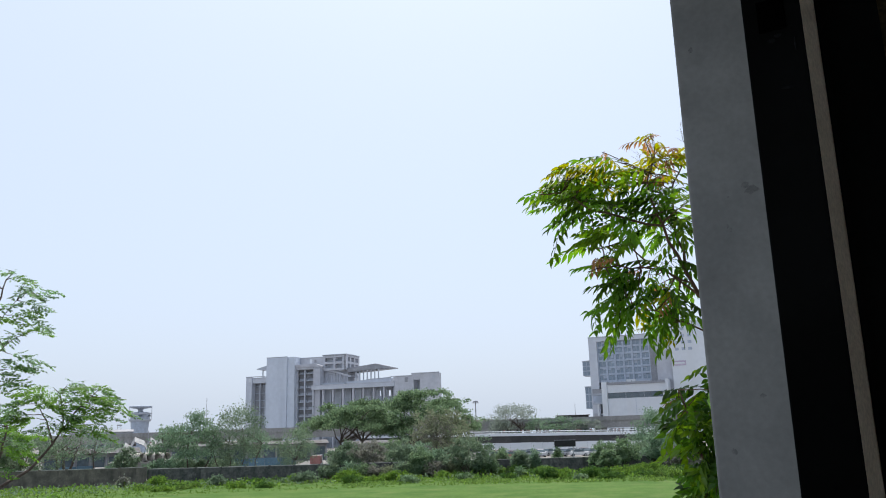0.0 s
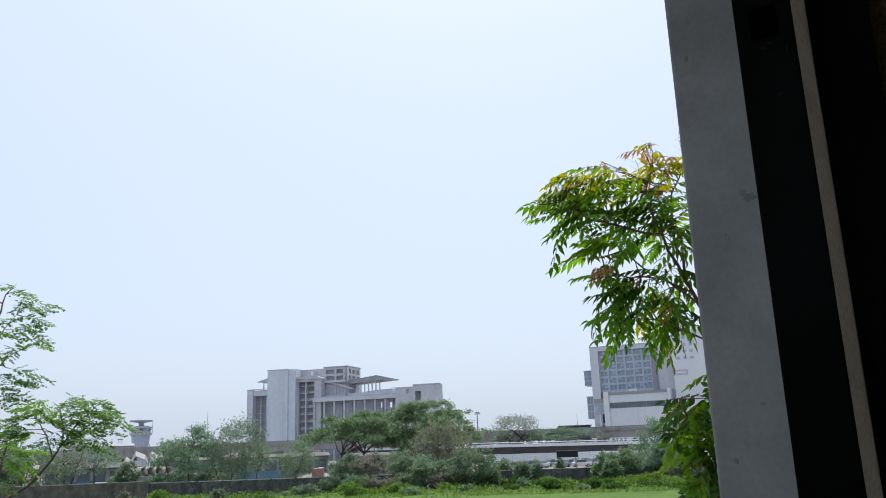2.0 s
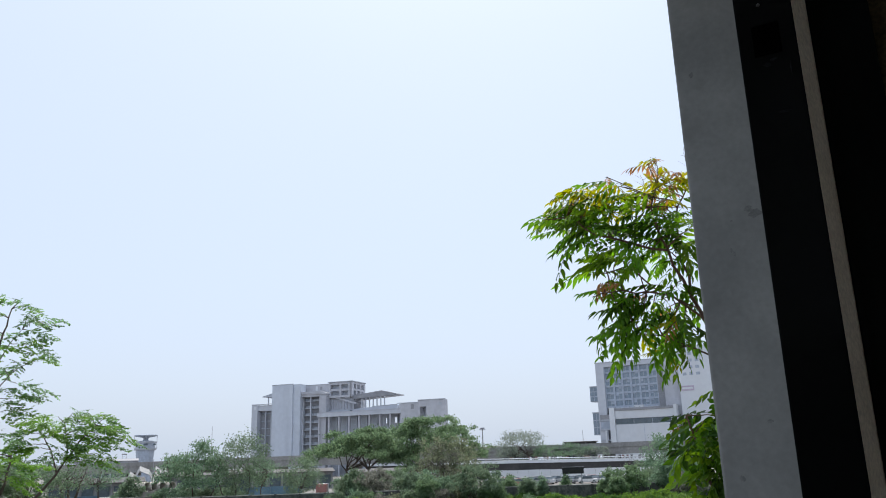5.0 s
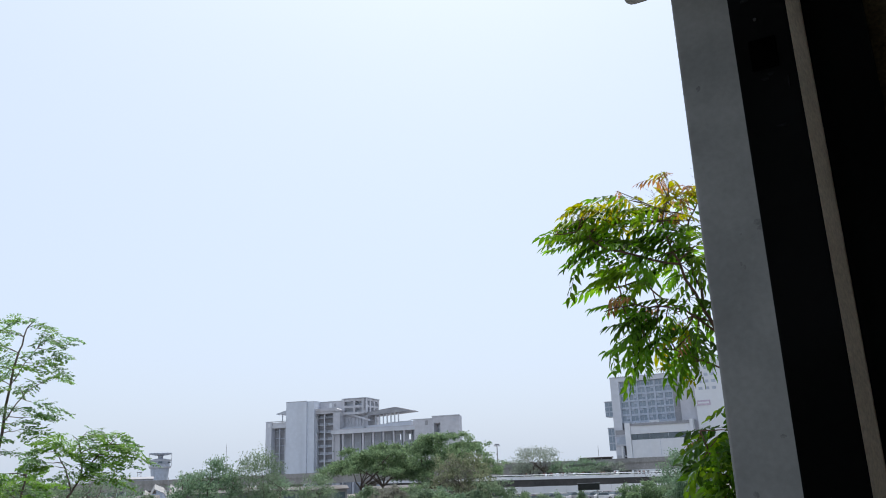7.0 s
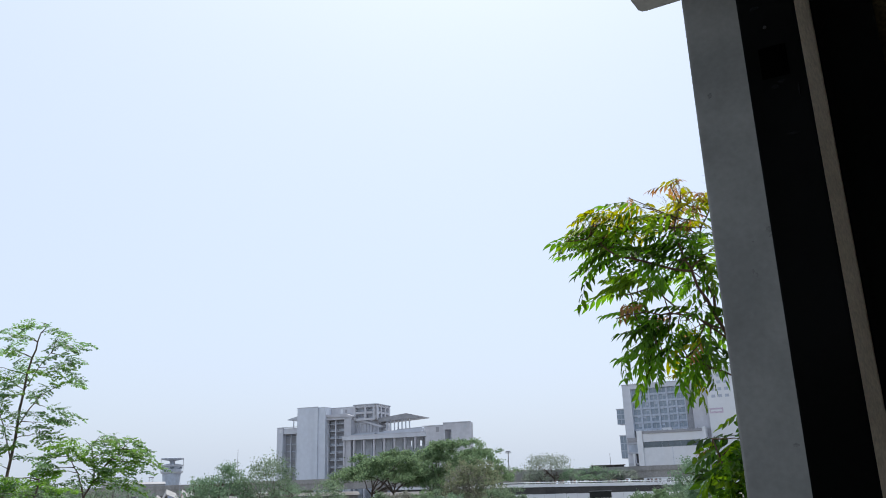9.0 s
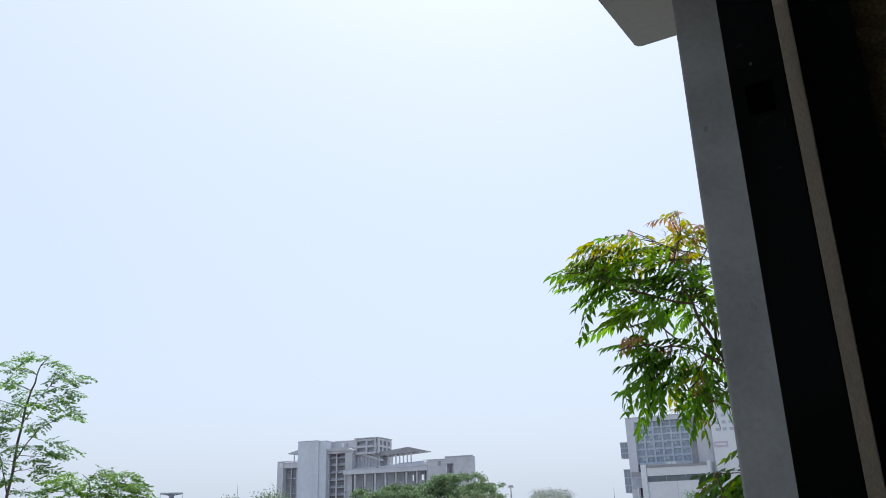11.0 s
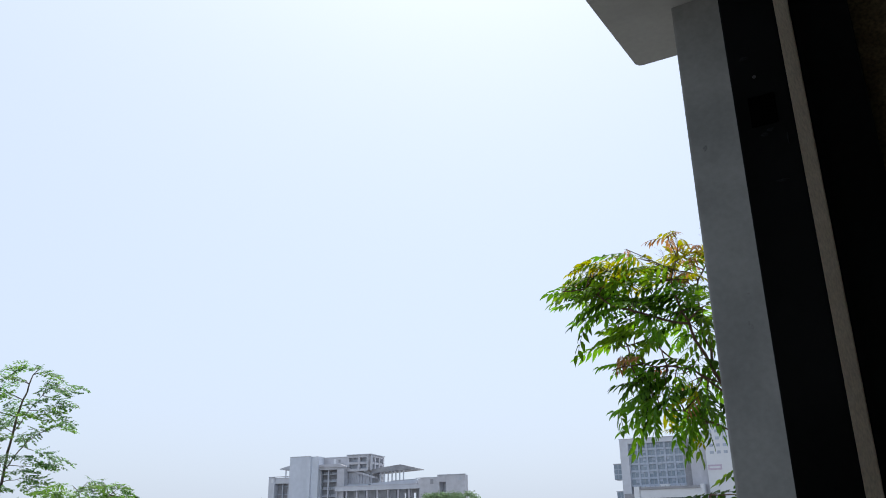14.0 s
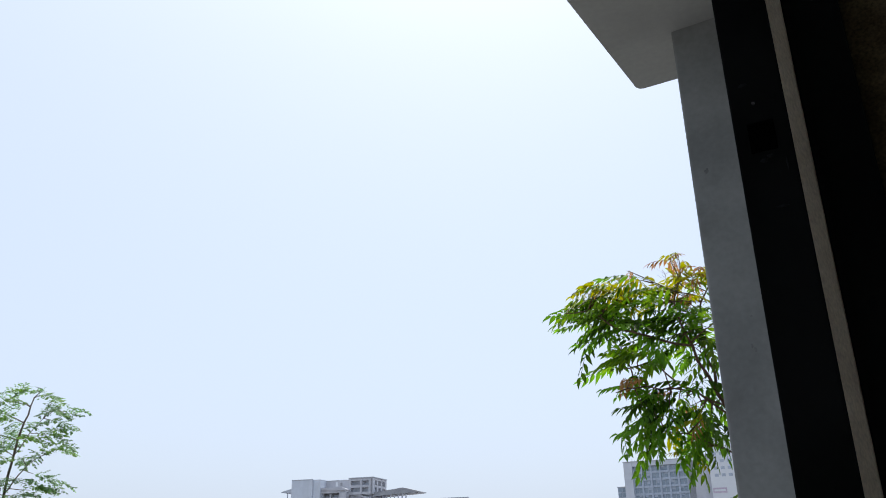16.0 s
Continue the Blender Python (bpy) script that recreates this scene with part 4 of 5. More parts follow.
def tree(b, d, width, z_top, z_low, leaf, label, seed, category="tree", clumps=90, per=34, size=0.42, dome=False, trunks=1, trunk_r=0.22, spread=0.5, lumpy=0.4, name="tree", droop=0.0, layers=0, deep=0.25, fork=0.1):
    e = empty(name, spot(b, d), label, category)
    rx = width / 2
    rz = (z_top - z_low) * (0.78 if dome else 0.5)
    zc = z_low + (z_top - z_low) * (0.22 if dome else 0.5)
    pts = tiers(clumps, rx, rz, zc, seed, layers, deep) if layers else crown_points(clumps, rx, rx * 0.8, rz, zc, seed, dome, lumpy)
    part("crown", leaves(pts, int(per * 2.3), (spread, spread, spread * 0.6), size * 0.66, seed, droop=droop), leaf, e)
    bm = bmesh.new()
    r = random.Random(seed)
    zf = max(0.4, z_low + fork * (z_top - z_low))
    for k in range(trunks):
        x0 = (k - (trunks - 1) / 2) * width * (0.12 if fork < 0.3 else 0.2)
        foot, fk = Vector((x0, r.uniform(-0.4, 0.4), 0)), Vector((x0 * 1.7 + r.uniform(-0.3, 0.3), r.uniform(-0.3, 0.3), zf))
        limb(bm, foot, fk, trunk_r * 0.75, trunk_r * 0.55, seed + k, 0.04)
        for q in r.sample(pts, min(len(pts), int(12 / trunks) + 4)):
            if q[2] > zf * 0.8:
                limb(bm, fk, q, trunk_r * 0.4, trunk_r * 0.08, seed + int(q[0] * 50), 0.07)
    part("trunk", bm, M_BARK, e)
    return e


def shrub(b, d, width, height, leaf, label, seed, clumps=45, per=36, size=0.32, name="shrub", z0=0.0):
    e = empty(name, spot(b, d, z0), label, "shrub", "shrubs along the boundary wall")
    pts = crown_points(clumps, width / 2, width * 0.35, height * 0.62, height * 0.42, seed, True, 0.5)
    tagged(part("foliage", leaves(pts, per, (0.24, 0.24, 0.18), size, seed), leaf, e), kind="stuff")
    bm = bmesh.new()
    r = random.Random(seed)
    for k in range(7):
        q = r.choice(pts)
        limb(bm, (q[0] * 0.25, q[1] * 0.25, 0), q, 0.06, 0.012, seed * 7 + k, 0.08)
    if name == "shrub":
        tagged(part("stems", bm, M_BARK, e), kind="stuff")
    return e


tree(-17.74, 124, 11.04, 10.04, 1.40, M_L_PALE, "feathery green tree with thin dark trunks behind the wall", 11, layers=32, clumps=240, per=14, size=0.42, deep=0.9, fork=0.6, trunks=3, trunk_r=0.13, spread=0.55, dome=True, lumpy=0.35)
tree(-14.60, 124, 7.07, 10.76, 1.16, M_L_OLIVE, "sparse grey-green tree with many bare twigs", 12, clumps=260, per=13, size=0.34, fork=0.4, trunks=4, trunk_r=0.11, spread=0.5)
tree(-10.80, 122, 6.79, 7.01, 1.76, M_L_OLIVE, "small grey-olive tree leaning over the wall", 13, clumps=60, per=34, size=0.32, trunk_r=0.14)
tree(-6.82, 160, 22.81, 13.10, 3.45, M_L_DARK, "broad dark green rain tree with an umbrella crown", 14, layers=46, clumps=330, per=30, size=0.55, dome=True, trunks=2, trunk_r=0.34, spread=0.5, deep=0.6)
tree(-1.83, 166, 25.63, 15.70, 2.11, M_L_DARK, "tall dark green rain tree with an umbrella crown", 15, layers=72, clumps=560, per=30, size=0.55, dome=True, trunks=2, trunk_r=0.36, spread=0.5, deep=0.7)
tree(-0.47, 138, 10.36, 9.71, 0.00, M_L_KHAKI, "round grey-olive tree before the rain trees", 16, clumps=130, per=30, size=0.45, trunk_r=0.2)
tree(-0.95, 137, 5.91, 8.39, 3.38, M_L_DRY, "dry brownish tree with thin foliage", 17, clumps=55, per=26, size=0.3, trunk_r=0.15)
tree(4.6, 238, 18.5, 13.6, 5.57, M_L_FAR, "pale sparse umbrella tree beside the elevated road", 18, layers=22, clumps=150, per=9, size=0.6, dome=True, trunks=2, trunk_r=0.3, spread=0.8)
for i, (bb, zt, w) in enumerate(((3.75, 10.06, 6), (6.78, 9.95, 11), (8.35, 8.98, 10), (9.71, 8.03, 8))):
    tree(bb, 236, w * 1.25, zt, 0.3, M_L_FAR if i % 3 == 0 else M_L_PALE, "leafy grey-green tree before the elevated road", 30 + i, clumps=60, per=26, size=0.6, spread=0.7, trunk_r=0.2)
tree(14.19, 150, 7.30, 8.76, 1.49, M_L_PALE, "leafy pale green tree behind the shrubs", 19, clumps=90, per=30, size=0.42)
tree(12.01, 165, 4.59, 5.55, 2.29, M_L_DRY, "small leafless tree with dry twigs", 20, clumps=40, per=4, size=0.25, trunk_r=0.14)
tree(-25.25, 132, 5.69, 7.20, 3.16, M_L_DRY, "small bare tree with spreading twigs", 21, clumps=110, per=5, size=0.25, trunk_r=0.3, trunks=3)
tree(-23.52, 150, 8.34, 7.61, 2.96, M_L_PALE, "low leafy tree behind the wall", 22, clumps=70, per=14, size=0.4)
tree(-27.76, 126, 13.14, 7.40, 1.75, M_L_OLIVE, "wide grey-green thicket behind the wall", 23, clumps=120, per=36, size=0.4)
tree(-30.81, 126, 13.14, 7.53, 2.05, M_L_OLIVE, "wide grey-green thicket behind the wall", 24, clumps=100, per=36, size=0.4)
for i, (bb, zt) in enumerate(((-19.54, 10.67), (-19.18, 10.31), (-18.93, 9.79))):
    tree(bb, 255, 1.7, zt, 3, M_L_DARK, "slender columnar tree near the tin sheds", 40 + i, clumps=26, per=16, size=0.4, spread=0.3, trunk_r=0.1)
tree(-13.28, 150, 5.22, 7.50, 2.28, M_L_PALE, "low green tree beside the pale tower wall", 44, clumps=40, per=24, size=0.4)

# (bearing, distance, width, height, leaf, label)
SHRUBS = (
    (-21.61, 121, 4.38, 4.37, M_L_OLIVE, "grey-olive shrub growing over the wall"),
    (-19.54, 121, 5.05, 3.17, M_L_PALE, "green shrub behind the wall"),
    (-7.29, 112, 4.67, 4.54, M_L_OLIVE, "grey-olive shrub against the wall"),
    (-5.52, 113, 6.29, 4.67, M_L_DRY, "brownish thorny shrub against the wall"),
    (-3.14, 112, 5.45, 4.18, M_L_OLIVE, "grey-olive shrub against the wall"),
    (-1.95, 109, 4.55, 3.28, M_L_DARK, "dark green shrub against the wall"),
    (-0.75, 112, 3.12, 3.46, M_L_PALE, "leafy green shrub against the wall"),
    (1.36, 109, 7.88, 4.88, M_L_OLIVE, "large rounded grey-olive shrub against the wall"),
    (3.75, 113, 2.99, 3.14, M_L_DARK, "dark narrow shrub against the wall"),
    (4.93, 111, 2.78, 2.91, M_L_OLIVE, "dull olive shrub against the wall"),
    (5.88, 112, 1.56, 2.61, M_L_PALE, "leafy green shrub against the wall"),
    (10.48, 112, 3.43, 3.68, M_L_DARK, "dark brownish shrub with dead stems"),
    (12.01, 113, 4.87, 4.34, M_L_DARK, "tall dull green shrub against the wall"),
    (11.05, 110, 3.06, 3.04, M_L_DARK, "dark green shrub against the wall"),
    (14.45, 116, 5.65, 4.50, M_L_PALE, "leafy green shrub against the wall"),
    (15.75, 112, 5.45, 3.17, M_L_DRY, "dull brown shrub against the wall"),
)
SHRUBS_LAWN = (
    (7.52, 117.1, 0.9, 2.7, M_L_DARK, "dark creeper climbing the notice board post"),
    (6.90, 98, 2.32, 1.05, M_SAPW, "small dark green bush on the lawn edge"),
    (7.18, 101, 2.81, 0.72, M_L_WEED, "small bright green bush on the lawn edge"),
    (-21.75, 110, 0.7, 1.3, M_L_DRY, "dark dead shrub before the wall"),
    (13.52, 104, 6.51, 1.12, M_L_WEED, "creeping bright green shrub on the lawn edge"),
    (11.43, 104, 5.06, 0.65, M_L_WEED, "creeping bright green shrub on the lawn edge"),
    (-3.74, 103, 4.30, 0.88, M_L_WEED, "low green shrub on the lawn edge"),
    (-7.10, 104, 3.62, 1.15, M_L_WEED, "low dusty shrub on the lawn edge"),
    (1.04, 101, 2.81, 0.42, M_L_DARK, "low dark green shrub"),
    (-10.03, 104, 2.89, 1.18, M_L_OLIVE, "low grey-olive shrub before the wall"),
    (-19.50, 108, 2.25, 1.11, M_L_WEED, "low bright green shrub before the wall"),
    (-15.72, 106, 1.62, 1.05, M_L_OLIVE, "low grey-olive shrub before the wall"),
)
BEHIND = ((-18.28, 128, 5.0, 2.9, M_L_PALE), (-16.75, 127, 4.4, 2.6, M_L_OLIVE), (-15.42, 129, 4.5, 3.0, M_L_OLIVE), (-7.76, 128, 3.6, 2.6, M_L_OLIVE),
          (-6.11, 131, 6.5, 4.4, M_L_DRY), (-4.13, 130, 6.0, 4.3, M_L_OLIVE), (-2.34, 126, 5.5, 4.0, M_L_PALE), (2.63, 128, 3.2, 2.6, M_L_DARK), (-7.21, 150, 5.5, 3.81, M_L_DARK), (-5.52, 152, 6.0, 3.97, M_L_KHAKI), (-3.93, 150, 5.5, 4.59, M_L_DARK), (13.14, 131, 5.0, 3.8, M_L_OLIVE), (15.56, 128, 6.0, 4.6, M_L_PALE), (-22.30, 130, 3.0, 2.2, M_L_PALE))
for i, (bb, dd, w, h, lf) in enumerate(BEHIND):
    e = shrub(bb, dd, w, h, lf, "dull green shrub growing behind the boundary wall", 400 + i, clumps=int(20 + 9 * w), per=50, size=0.22)
    tagged(e, "", "", "shrubs behind the boundary wall")
for i, (bb, dd, w, h, lf, lab) in enumerate(SHRUBS + SHRUBS_LAWN):
    shrub(bb, dd, w * 0.82, h, lf, lab, 60 + i, clumps=int(20 + 7 * w * min(h, 3) ** 0.5), per=50, size=0.24)

for i in range(13):
    bb = -8.08 + (2.71 - -8.08) * (i + rng.uniform(-0.3, 0.3)) / 12
    lf = (M_L_OLIVE, M_L_DARK, M_L_KHAKI, M_L_PALE, M_L_DRY)[i * 3 % 5]
    e = shrub(bb, 109.5 + rng.uniform(-1.5, 1.0), rng.uniform(2.4, 3.6), rng.uniform(1.3, 2.1), lf, "dull low shrub hiding the foot of the wall", 500 + i, clumps=44, per=46, size=0.2)


def weeds():
    """Ragged knee-high plants in front of the wall, thinning towards the lawn."""
    r = random.Random(9)
    pts = []
    for i in range(900):
        d = 113 - 17 * r.random() ** 1.7
        bb = r.uniform(-34, 19)
        k = noise.noise(Vector((bb * 0.35, d * 0.25, 2.0)))
        if k < 0.04 and d < 111:
            continue
        q = spot(bb, d).translation
        h = 0.15 + 0.5 * r.random() ** 2 + 0.35 * max(0, k)
        if bb > -8:
            h *= 1.35
        pts.append((q.x, q.y, h * 0.55))
    ob = part("weeds", leaves(pts, 9, (0.42, 0.42, 0.16), 0.3, 5, droop=-0.25), M_L_WEED)
    tagged(ob, "ragged bright green weeds along the foot of the wall", "weeds", kind="stuff")
    pts2 = []
    for i in range(420):
        d = 114 - 14 * r.random() ** 1.5
        q = spot(r.uniform(-34, 19), d).translation
        pts2.append((q.x, q.y, 0.2))
    ob = part("dry_weeds", leaves(pts2, 8, (0.4, 0.4, 0.18), 0.28, 6, droop=-0.3), M_L_OLIVE)
    tagged(ob, "dull olive weeds among the grass", "weeds", kind="stuff")
    pts4 = []
    for i in range(900):
        bb, d = r.uniform(-7, 17), 91 + 15 * r.random()
        if noise.noise(Vector((bb * 0.3, d * 0.2, 7.0))) > -0.15:
            q = spot(bb, d).translation
            pts4.append((q.x, q.y, 0.1))
    ob = part("low_weeds", leaves(pts4, 10, (0.5, 0.5, 0.07), 0.22, 8, droop=-0.2), M_L_LAWN)
    tagged(ob, "low sunlit yellow-green weeds at the lawn edge", "weeds", kind="stuff")
    pts3 = []
    for i in range(2600):
        d = 90 + 24 * r.random()
        q = spot(r.uniform(-34, 20), d).translation
        pts3.append((q.x, q.y, 0.06))
    ob = part("grass_tufts", leaves(pts3, 4, (0.22, 0.22, 0.03), 0.16, 7, droop=-0.5), M_BLADE)
    tagged(ob, "short uneven grass tufts on the lawn", "grass", kind="stuff")


weeds()


def mounds():
    """Creeper-covered mounds scattered along the lawn's far edge."""
    r = random.Random(21)
    kinds = ((M_SAPW, "small deep green creeper mound"), (M_L_WEED, "low mound of bright green creepers"), (M_L_LAWN, "low mound of pale green weeds"), (M_L_DARK, "small dark green weed clump"), (M_SAPW, "deep green leafy weed clump"))
    for i in range(52):
        bb = r.uniform(-23, -8) if i % 4 == 0 else r.uniform(-9, 16)
        d = 110 - 14 * r.random() ** 1.6
        lf, lab = r.choice(kinds)
        w = r.uniform(1.0, 3.4)
        e = shrub(bb, d, w, r.uniform(0.3, 0.85) * (1.15 if bb > -8 else 0.6), lf, lab, 300 + i, clumps=int(10 + 7 * w), per=34, size=0.24, name="weed_mound")
        tagged(e, "", "weeds", "weed mounds along the lawn edge")


mounds()


# ---- trees close to the window ----
def lens_leaf(V, F, root, tip, side, width, curl, sickle=0.0):
    """One leaflet folded along its midrib and bent sideways, growing from the stalk's vertex root to tip."""
    base, tip, side = Vector(V[root]), Vector(tip), Vector(side).normalized()
    d = tip - base
    up = side.cross(d).normalized()
    i = len(V) - 1
    at = lambda k: root if k == 0 else i + k
    for t, w in ((0.2, 0.8), (0.45, 1.0), (0.74, 0.55)):
        c = base + d * t - up * curl * d.length * t * t + side * sickle * d.length * t * t
        V.extend((c + side * width * w * 0.5 + up * width * 0.16, c, c - side * width * w * 0.5 + up * width * 0.16))
    V.append(base + d - up * curl * d.length + side * sickle * d.length)
    F.extend(((at(0), at(1), at(2)), (at(0), at(2), at(3))))
    for k in (1, 4):
        F.extend(((at(k), at(k + 3), at(k + 4), at(k + 1)), (at(k + 1), at(k + 4), at(k + 5), at(k + 2))))
    F.extend(((at(7), at(10), at(8)), (at(8), at(10), at(9))))


def frond_mesh(name, seed, L, n, leaf_len, leaf_w, droop, material, hang=0.5, spread=0.7):
    """A pinnate leaf: a thin drooping stalk with leaflets on both sides, one joined mesh."""
    r = random.Random(seed)
    V, F, root = [], [], []
    stalk = lambda t: Vector((L * t * (1 - 0.18 * droop * t), 0.02 * math.sin(3 * t + seed), -droop * L * 0.55 * t * t))
    w = 0.0016
    ts = [0.0, 0.1] + [0.2 + 0.78 * k / (n - 1) for k in range(n)]
    for k, t in enumerate(ts):
        i, p = len(V), stalk(t)
        V.extend((p + Vector((0, w, 0)), p + Vector((0, -w, 0)), p + Vector((0, 0, w))))
        root.append(i)
        if k:
            q = i - 3
            F.extend(((q, q + 1, i + 1, i), (q + 1, q + 2, i + 2, i + 1), (q + 2, q, i, i + 2)))
    for k in range(n):
        t = ts[k + 2]
        s = 1 if k % 2 else -1
        ll = leaf_len * (0.72 + 0.4 * math.sin(math.pi * min(1, t * 0.9))) * r.uniform(0.85, 1.15)
        d = Vector((0.34 + r.uniform(-0.08, 0.12), s * spread, -hang + r.uniform(-0.12, 0.12))).normalized()
        if k == n - 1:
            d = Vector((1, 0.1 * s, -hang * 0.6)).normalized()
        side = d.cross(Vector((r.uniform(-0.25, 0.25), -s * 0.3, 1))).normalized()
        lens_leaf(V, F, root[k + 2] + (0 if s > 0 else 1), stalk(t) + d * ll, side, leaf_w * r.uniform(0.85, 1.15), 0.18 + r.uniform(0, 0.15), s * r.uniform(0.15, 0.38))
    me = bpy.data.meshes.new(name)
    me.from_pydata([tuple(v) for v in V], [], F)
    me.materials.append(material)
    return me


def aim(p, d, roll):
    """A pose at p whose x axis points along d, turned about it."""
    d = Vector(d).normalized()
    z = (Vector((0, 0, 1)) - d * d.z)
    z = z.normalized() if z.length > 1e-3 else Vector((0, 1, 0))
    y = z.cross(d)
    return Matrix.Translation(p) @ Matrix((d, y, z)).transposed().to_4x4() @ Matrix.Rotation(roll, 4, "X")


def branch_chain(name, pts, r0, r1, parent, material, seed):
    bm = bmesh.new()
    r = random.Random(seed)
    fine = []
    for a, b in zip(pts, pts[1:]):
        for k in range(3):
            fine.append(Vector(a).lerp(Vector(b), k / 3) + Vector([r.uniform(-1, 1) * 0.012 * (k > 0) for _ in range(3)]))
    fine.append(Vector(pts[-1]))
    n = len(fine) - 1
    for i in range(n):
        rod(bm, fine[i], fine[i + 1], r0 + (r1 - r0) * i / n, r0 + (r1 - r0) * (i + 1) / n, 7)
    return part(name, bm, material, parent, smooth=True), fine


def neem_tree():
    e = empty("neem_tree", Matrix.Identity(4), "neem tree with drooping pinnate leaves and copper new growth", "tree")
    foot = Vector((2.046, 4.562, 5.981))
    fork = Vector((1.586, 4.211, 5.656))
    _, f0 = branch_chain("trunk", [(foot.x, foot.y, 0), (foot.x - 0.02, foot.y + 0.02, 2.2), (fork.x + 0.15, fork.y, 4.4), fork], 0.09, 0.035, e, M_BARK, 1)
    limbs = (
        ([fork, (1.300, 3.994, 6.130), (1.200, 3.920, 6.270), (1.088, 3.849, 6.504), (1.033, 3.864, 6.680), (1.066, 3.854, 6.82)], 0.012, 0.003),
        ([(1.300, 3.994, 6.130), (1.178, 4.031, 6.257), (1.023, 4.074, 6.382), (0.930, 4.096, 6.472), (0.833, 4.117, 6.443)], 0.0065, 0.0025),
        ([(1.213, 3.916, 6.211), (1.010, 3.819, 6.266), (0.837, 3.809, 6.285), (0.693, 3.838, 6.261)], 0.0055, 0.0025),
    )
    side_limbs = (
        ([(1.092, 3.848, 6.489), (0.950, 3.834, 6.513), (0.727, 3.832, 6.577), (0.594, 3.854, 6.677), (0.481, 3.870, 6.676)], 0.007, 0.0025),
        ([(1.200, 3.920, 6.270), (1.229, 4.121, 6.605), (1.243, 4.116, 6.80), (1.300, 4.089, 6.93)], 0.008, 0.003),
        ([fork, (1.280, 3.895, 5.951), (1.081, 3.851, 6.033), (0.890, 3.848, 6.080)], 0.006, 0.0025),
        ([fork, (1.563, 4.220, 6.511), (1.60, 4.193, 6.85), (1.50, 4.17, 7.0)], 0.007, 0.002),
    )
    nodes = []
    for i, (pts, a, b) in enumerate(limbs + side_limbs):
        _, fine = branch_chain("branch", pts, a, b, e, M_TWIG, 20 + i)
        nodes += fine
    kind = {
        "G": [frond_mesh("frond", 100 + k, 0.20 + 0.025 * k, 10 + k % 3, 0.062, 0.024, 0.3 + 0.15 * k, M_NEEM, 0.25 + 0.12 * k, 0.8) for k in range(5)],
        "L": [frond_mesh("frond", 150 + k, 0.19 + 0.025 * k, 10, 0.062, 0.024, 0.3 + 0.2 * k, M_NEEM_L, 0.25 + 0.15 * k, 0.8) for k in range(4)],
        "Y": [frond_mesh("frond", 200 + k, 0.14 + 0.02 * k, 10, 0.052, 0.020, 0.3 + 0.2 * k, M_NEEM_Y, 0.3) for k in range(3)],
        "C": [frond_mesh("frond", 300 + k, 0.10 + 0.02 * k, 9, 0.042, 0.014, 0.3 + 0.2 * k, M_NEEM_R) for k in range(2)]}
    r = random.Random(77)
    # clusters of fronds: middle, radius, twigs, leaf kinds
    zones = (
        ((0.575, 3.95, 6.695), 0.06, 3, "GGGL"),
        ((0.647, 3.95, 6.725), 0.055, 3, "GLLY"),
        ((0.674, 3.95, 6.650), 0.075, 4, "GGGL"),
        ((0.684, 3.95, 6.770), 0.04, 5, "CYY"),
        ((0.753, 3.95, 6.717), 0.089, 5, "GGLL"),
        ((0.766, 3.95, 6.619), 0.068, 3, "GGG"),
        ((0.860, 3.95, 6.783), 0.068, 5, "YYLC"),
        ((0.789, 3.95, 6.768), 0.048, 2, "LLG"),
        ((0.932, 3.95, 6.713), 0.103, 7, "GLLY"),
        ((1.048, 3.95, 6.800), 0.075, 7, "YYCC"),
        ((1.162, 3.95, 6.835), 0.075, 7, "YYCC"),
        ((1.256, 3.95, 6.873), 0.034, 5, "LYC"),
        ((1.077, 3.95, 6.628), 0.103, 9, "GGGG"),
        ((1.185, 3.95, 6.595), 0.089, 8, "GGGL"),
        ((0.842, 3.95, 6.490), 0.082, 5, "GGLL"),
        ((0.950, 3.95, 6.514), 0.075, 5, "GGGL"),
        ((0.831, 3.95, 6.332), 0.048, 3, "GL"),
        ((0.746, 3.95, 6.279), 0.022, 2, "C"),
        ((0.940, 3.95, 6.269), 0.022, 2, "C"),
        ((0.840, 3.95, 6.212), 0.055, 4, "GG"),
        ((0.813, 3.95, 6.112), 0.038, 3, "GG"),
        ((0.915, 3.95, 6.151), 0.075, 5, "GGLL"),
        ((0.847, 3.95, 6.064), 0.038, 3, "GG"),
        ((1.027, 3.95, 6.195), 0.082, 5, "GGGL"),
        ((1.120, 3.95, 6.111), 0.062, 4, "GYCG"),
        ((1.005, 3.95, 6.021), 0.038, 3, "YYC"),
        ((1.139, 3.95, 6.019), 0.082, 5, "GGGL"),
        ((1.211, 3.95, 6.263), 0.048, 3, "GG"),
        ((1.162, 3.95, 6.439), 0.062, 4, "GGL"),
    )
    heart = Vector((1.15, 3.95, 6.35))
    for c, rad, n, kinds in zones:
        c = Vector(c)
        for k in range(n):
            a, q = 2.4 * k + r.uniform(-0.3, 0.3), math.sqrt((k + 0.5) / n)
            mid = c + Vector((math.cos(a) * q * rad, r.uniform(-0.2, 0.2), math.sin(a) * q * rad))
            out = (mid - heart).normalized()
            base = None
            for f in range(r.choice((2, 2, 3))):
                d = Vector((out.x * 0.6 + r.uniform(-0.8, 0.7), out.y * 0.4 + r.uniform(-0.7, 0.7), 0.3 * out.z + r.uniform(-0.4, 0.35))).normalized()
                if mid.z > 6.7:
                    d.z = min(d.z, 0.08)
                sz = r.uniform(0.75, 1.1)
                me = r.choice(kind[r.choice(kinds)])
                if base is None:
                    base = mid - d * 0.09 * sz + Vector((0, 0, 0.035))
                ob = new("frond", me)
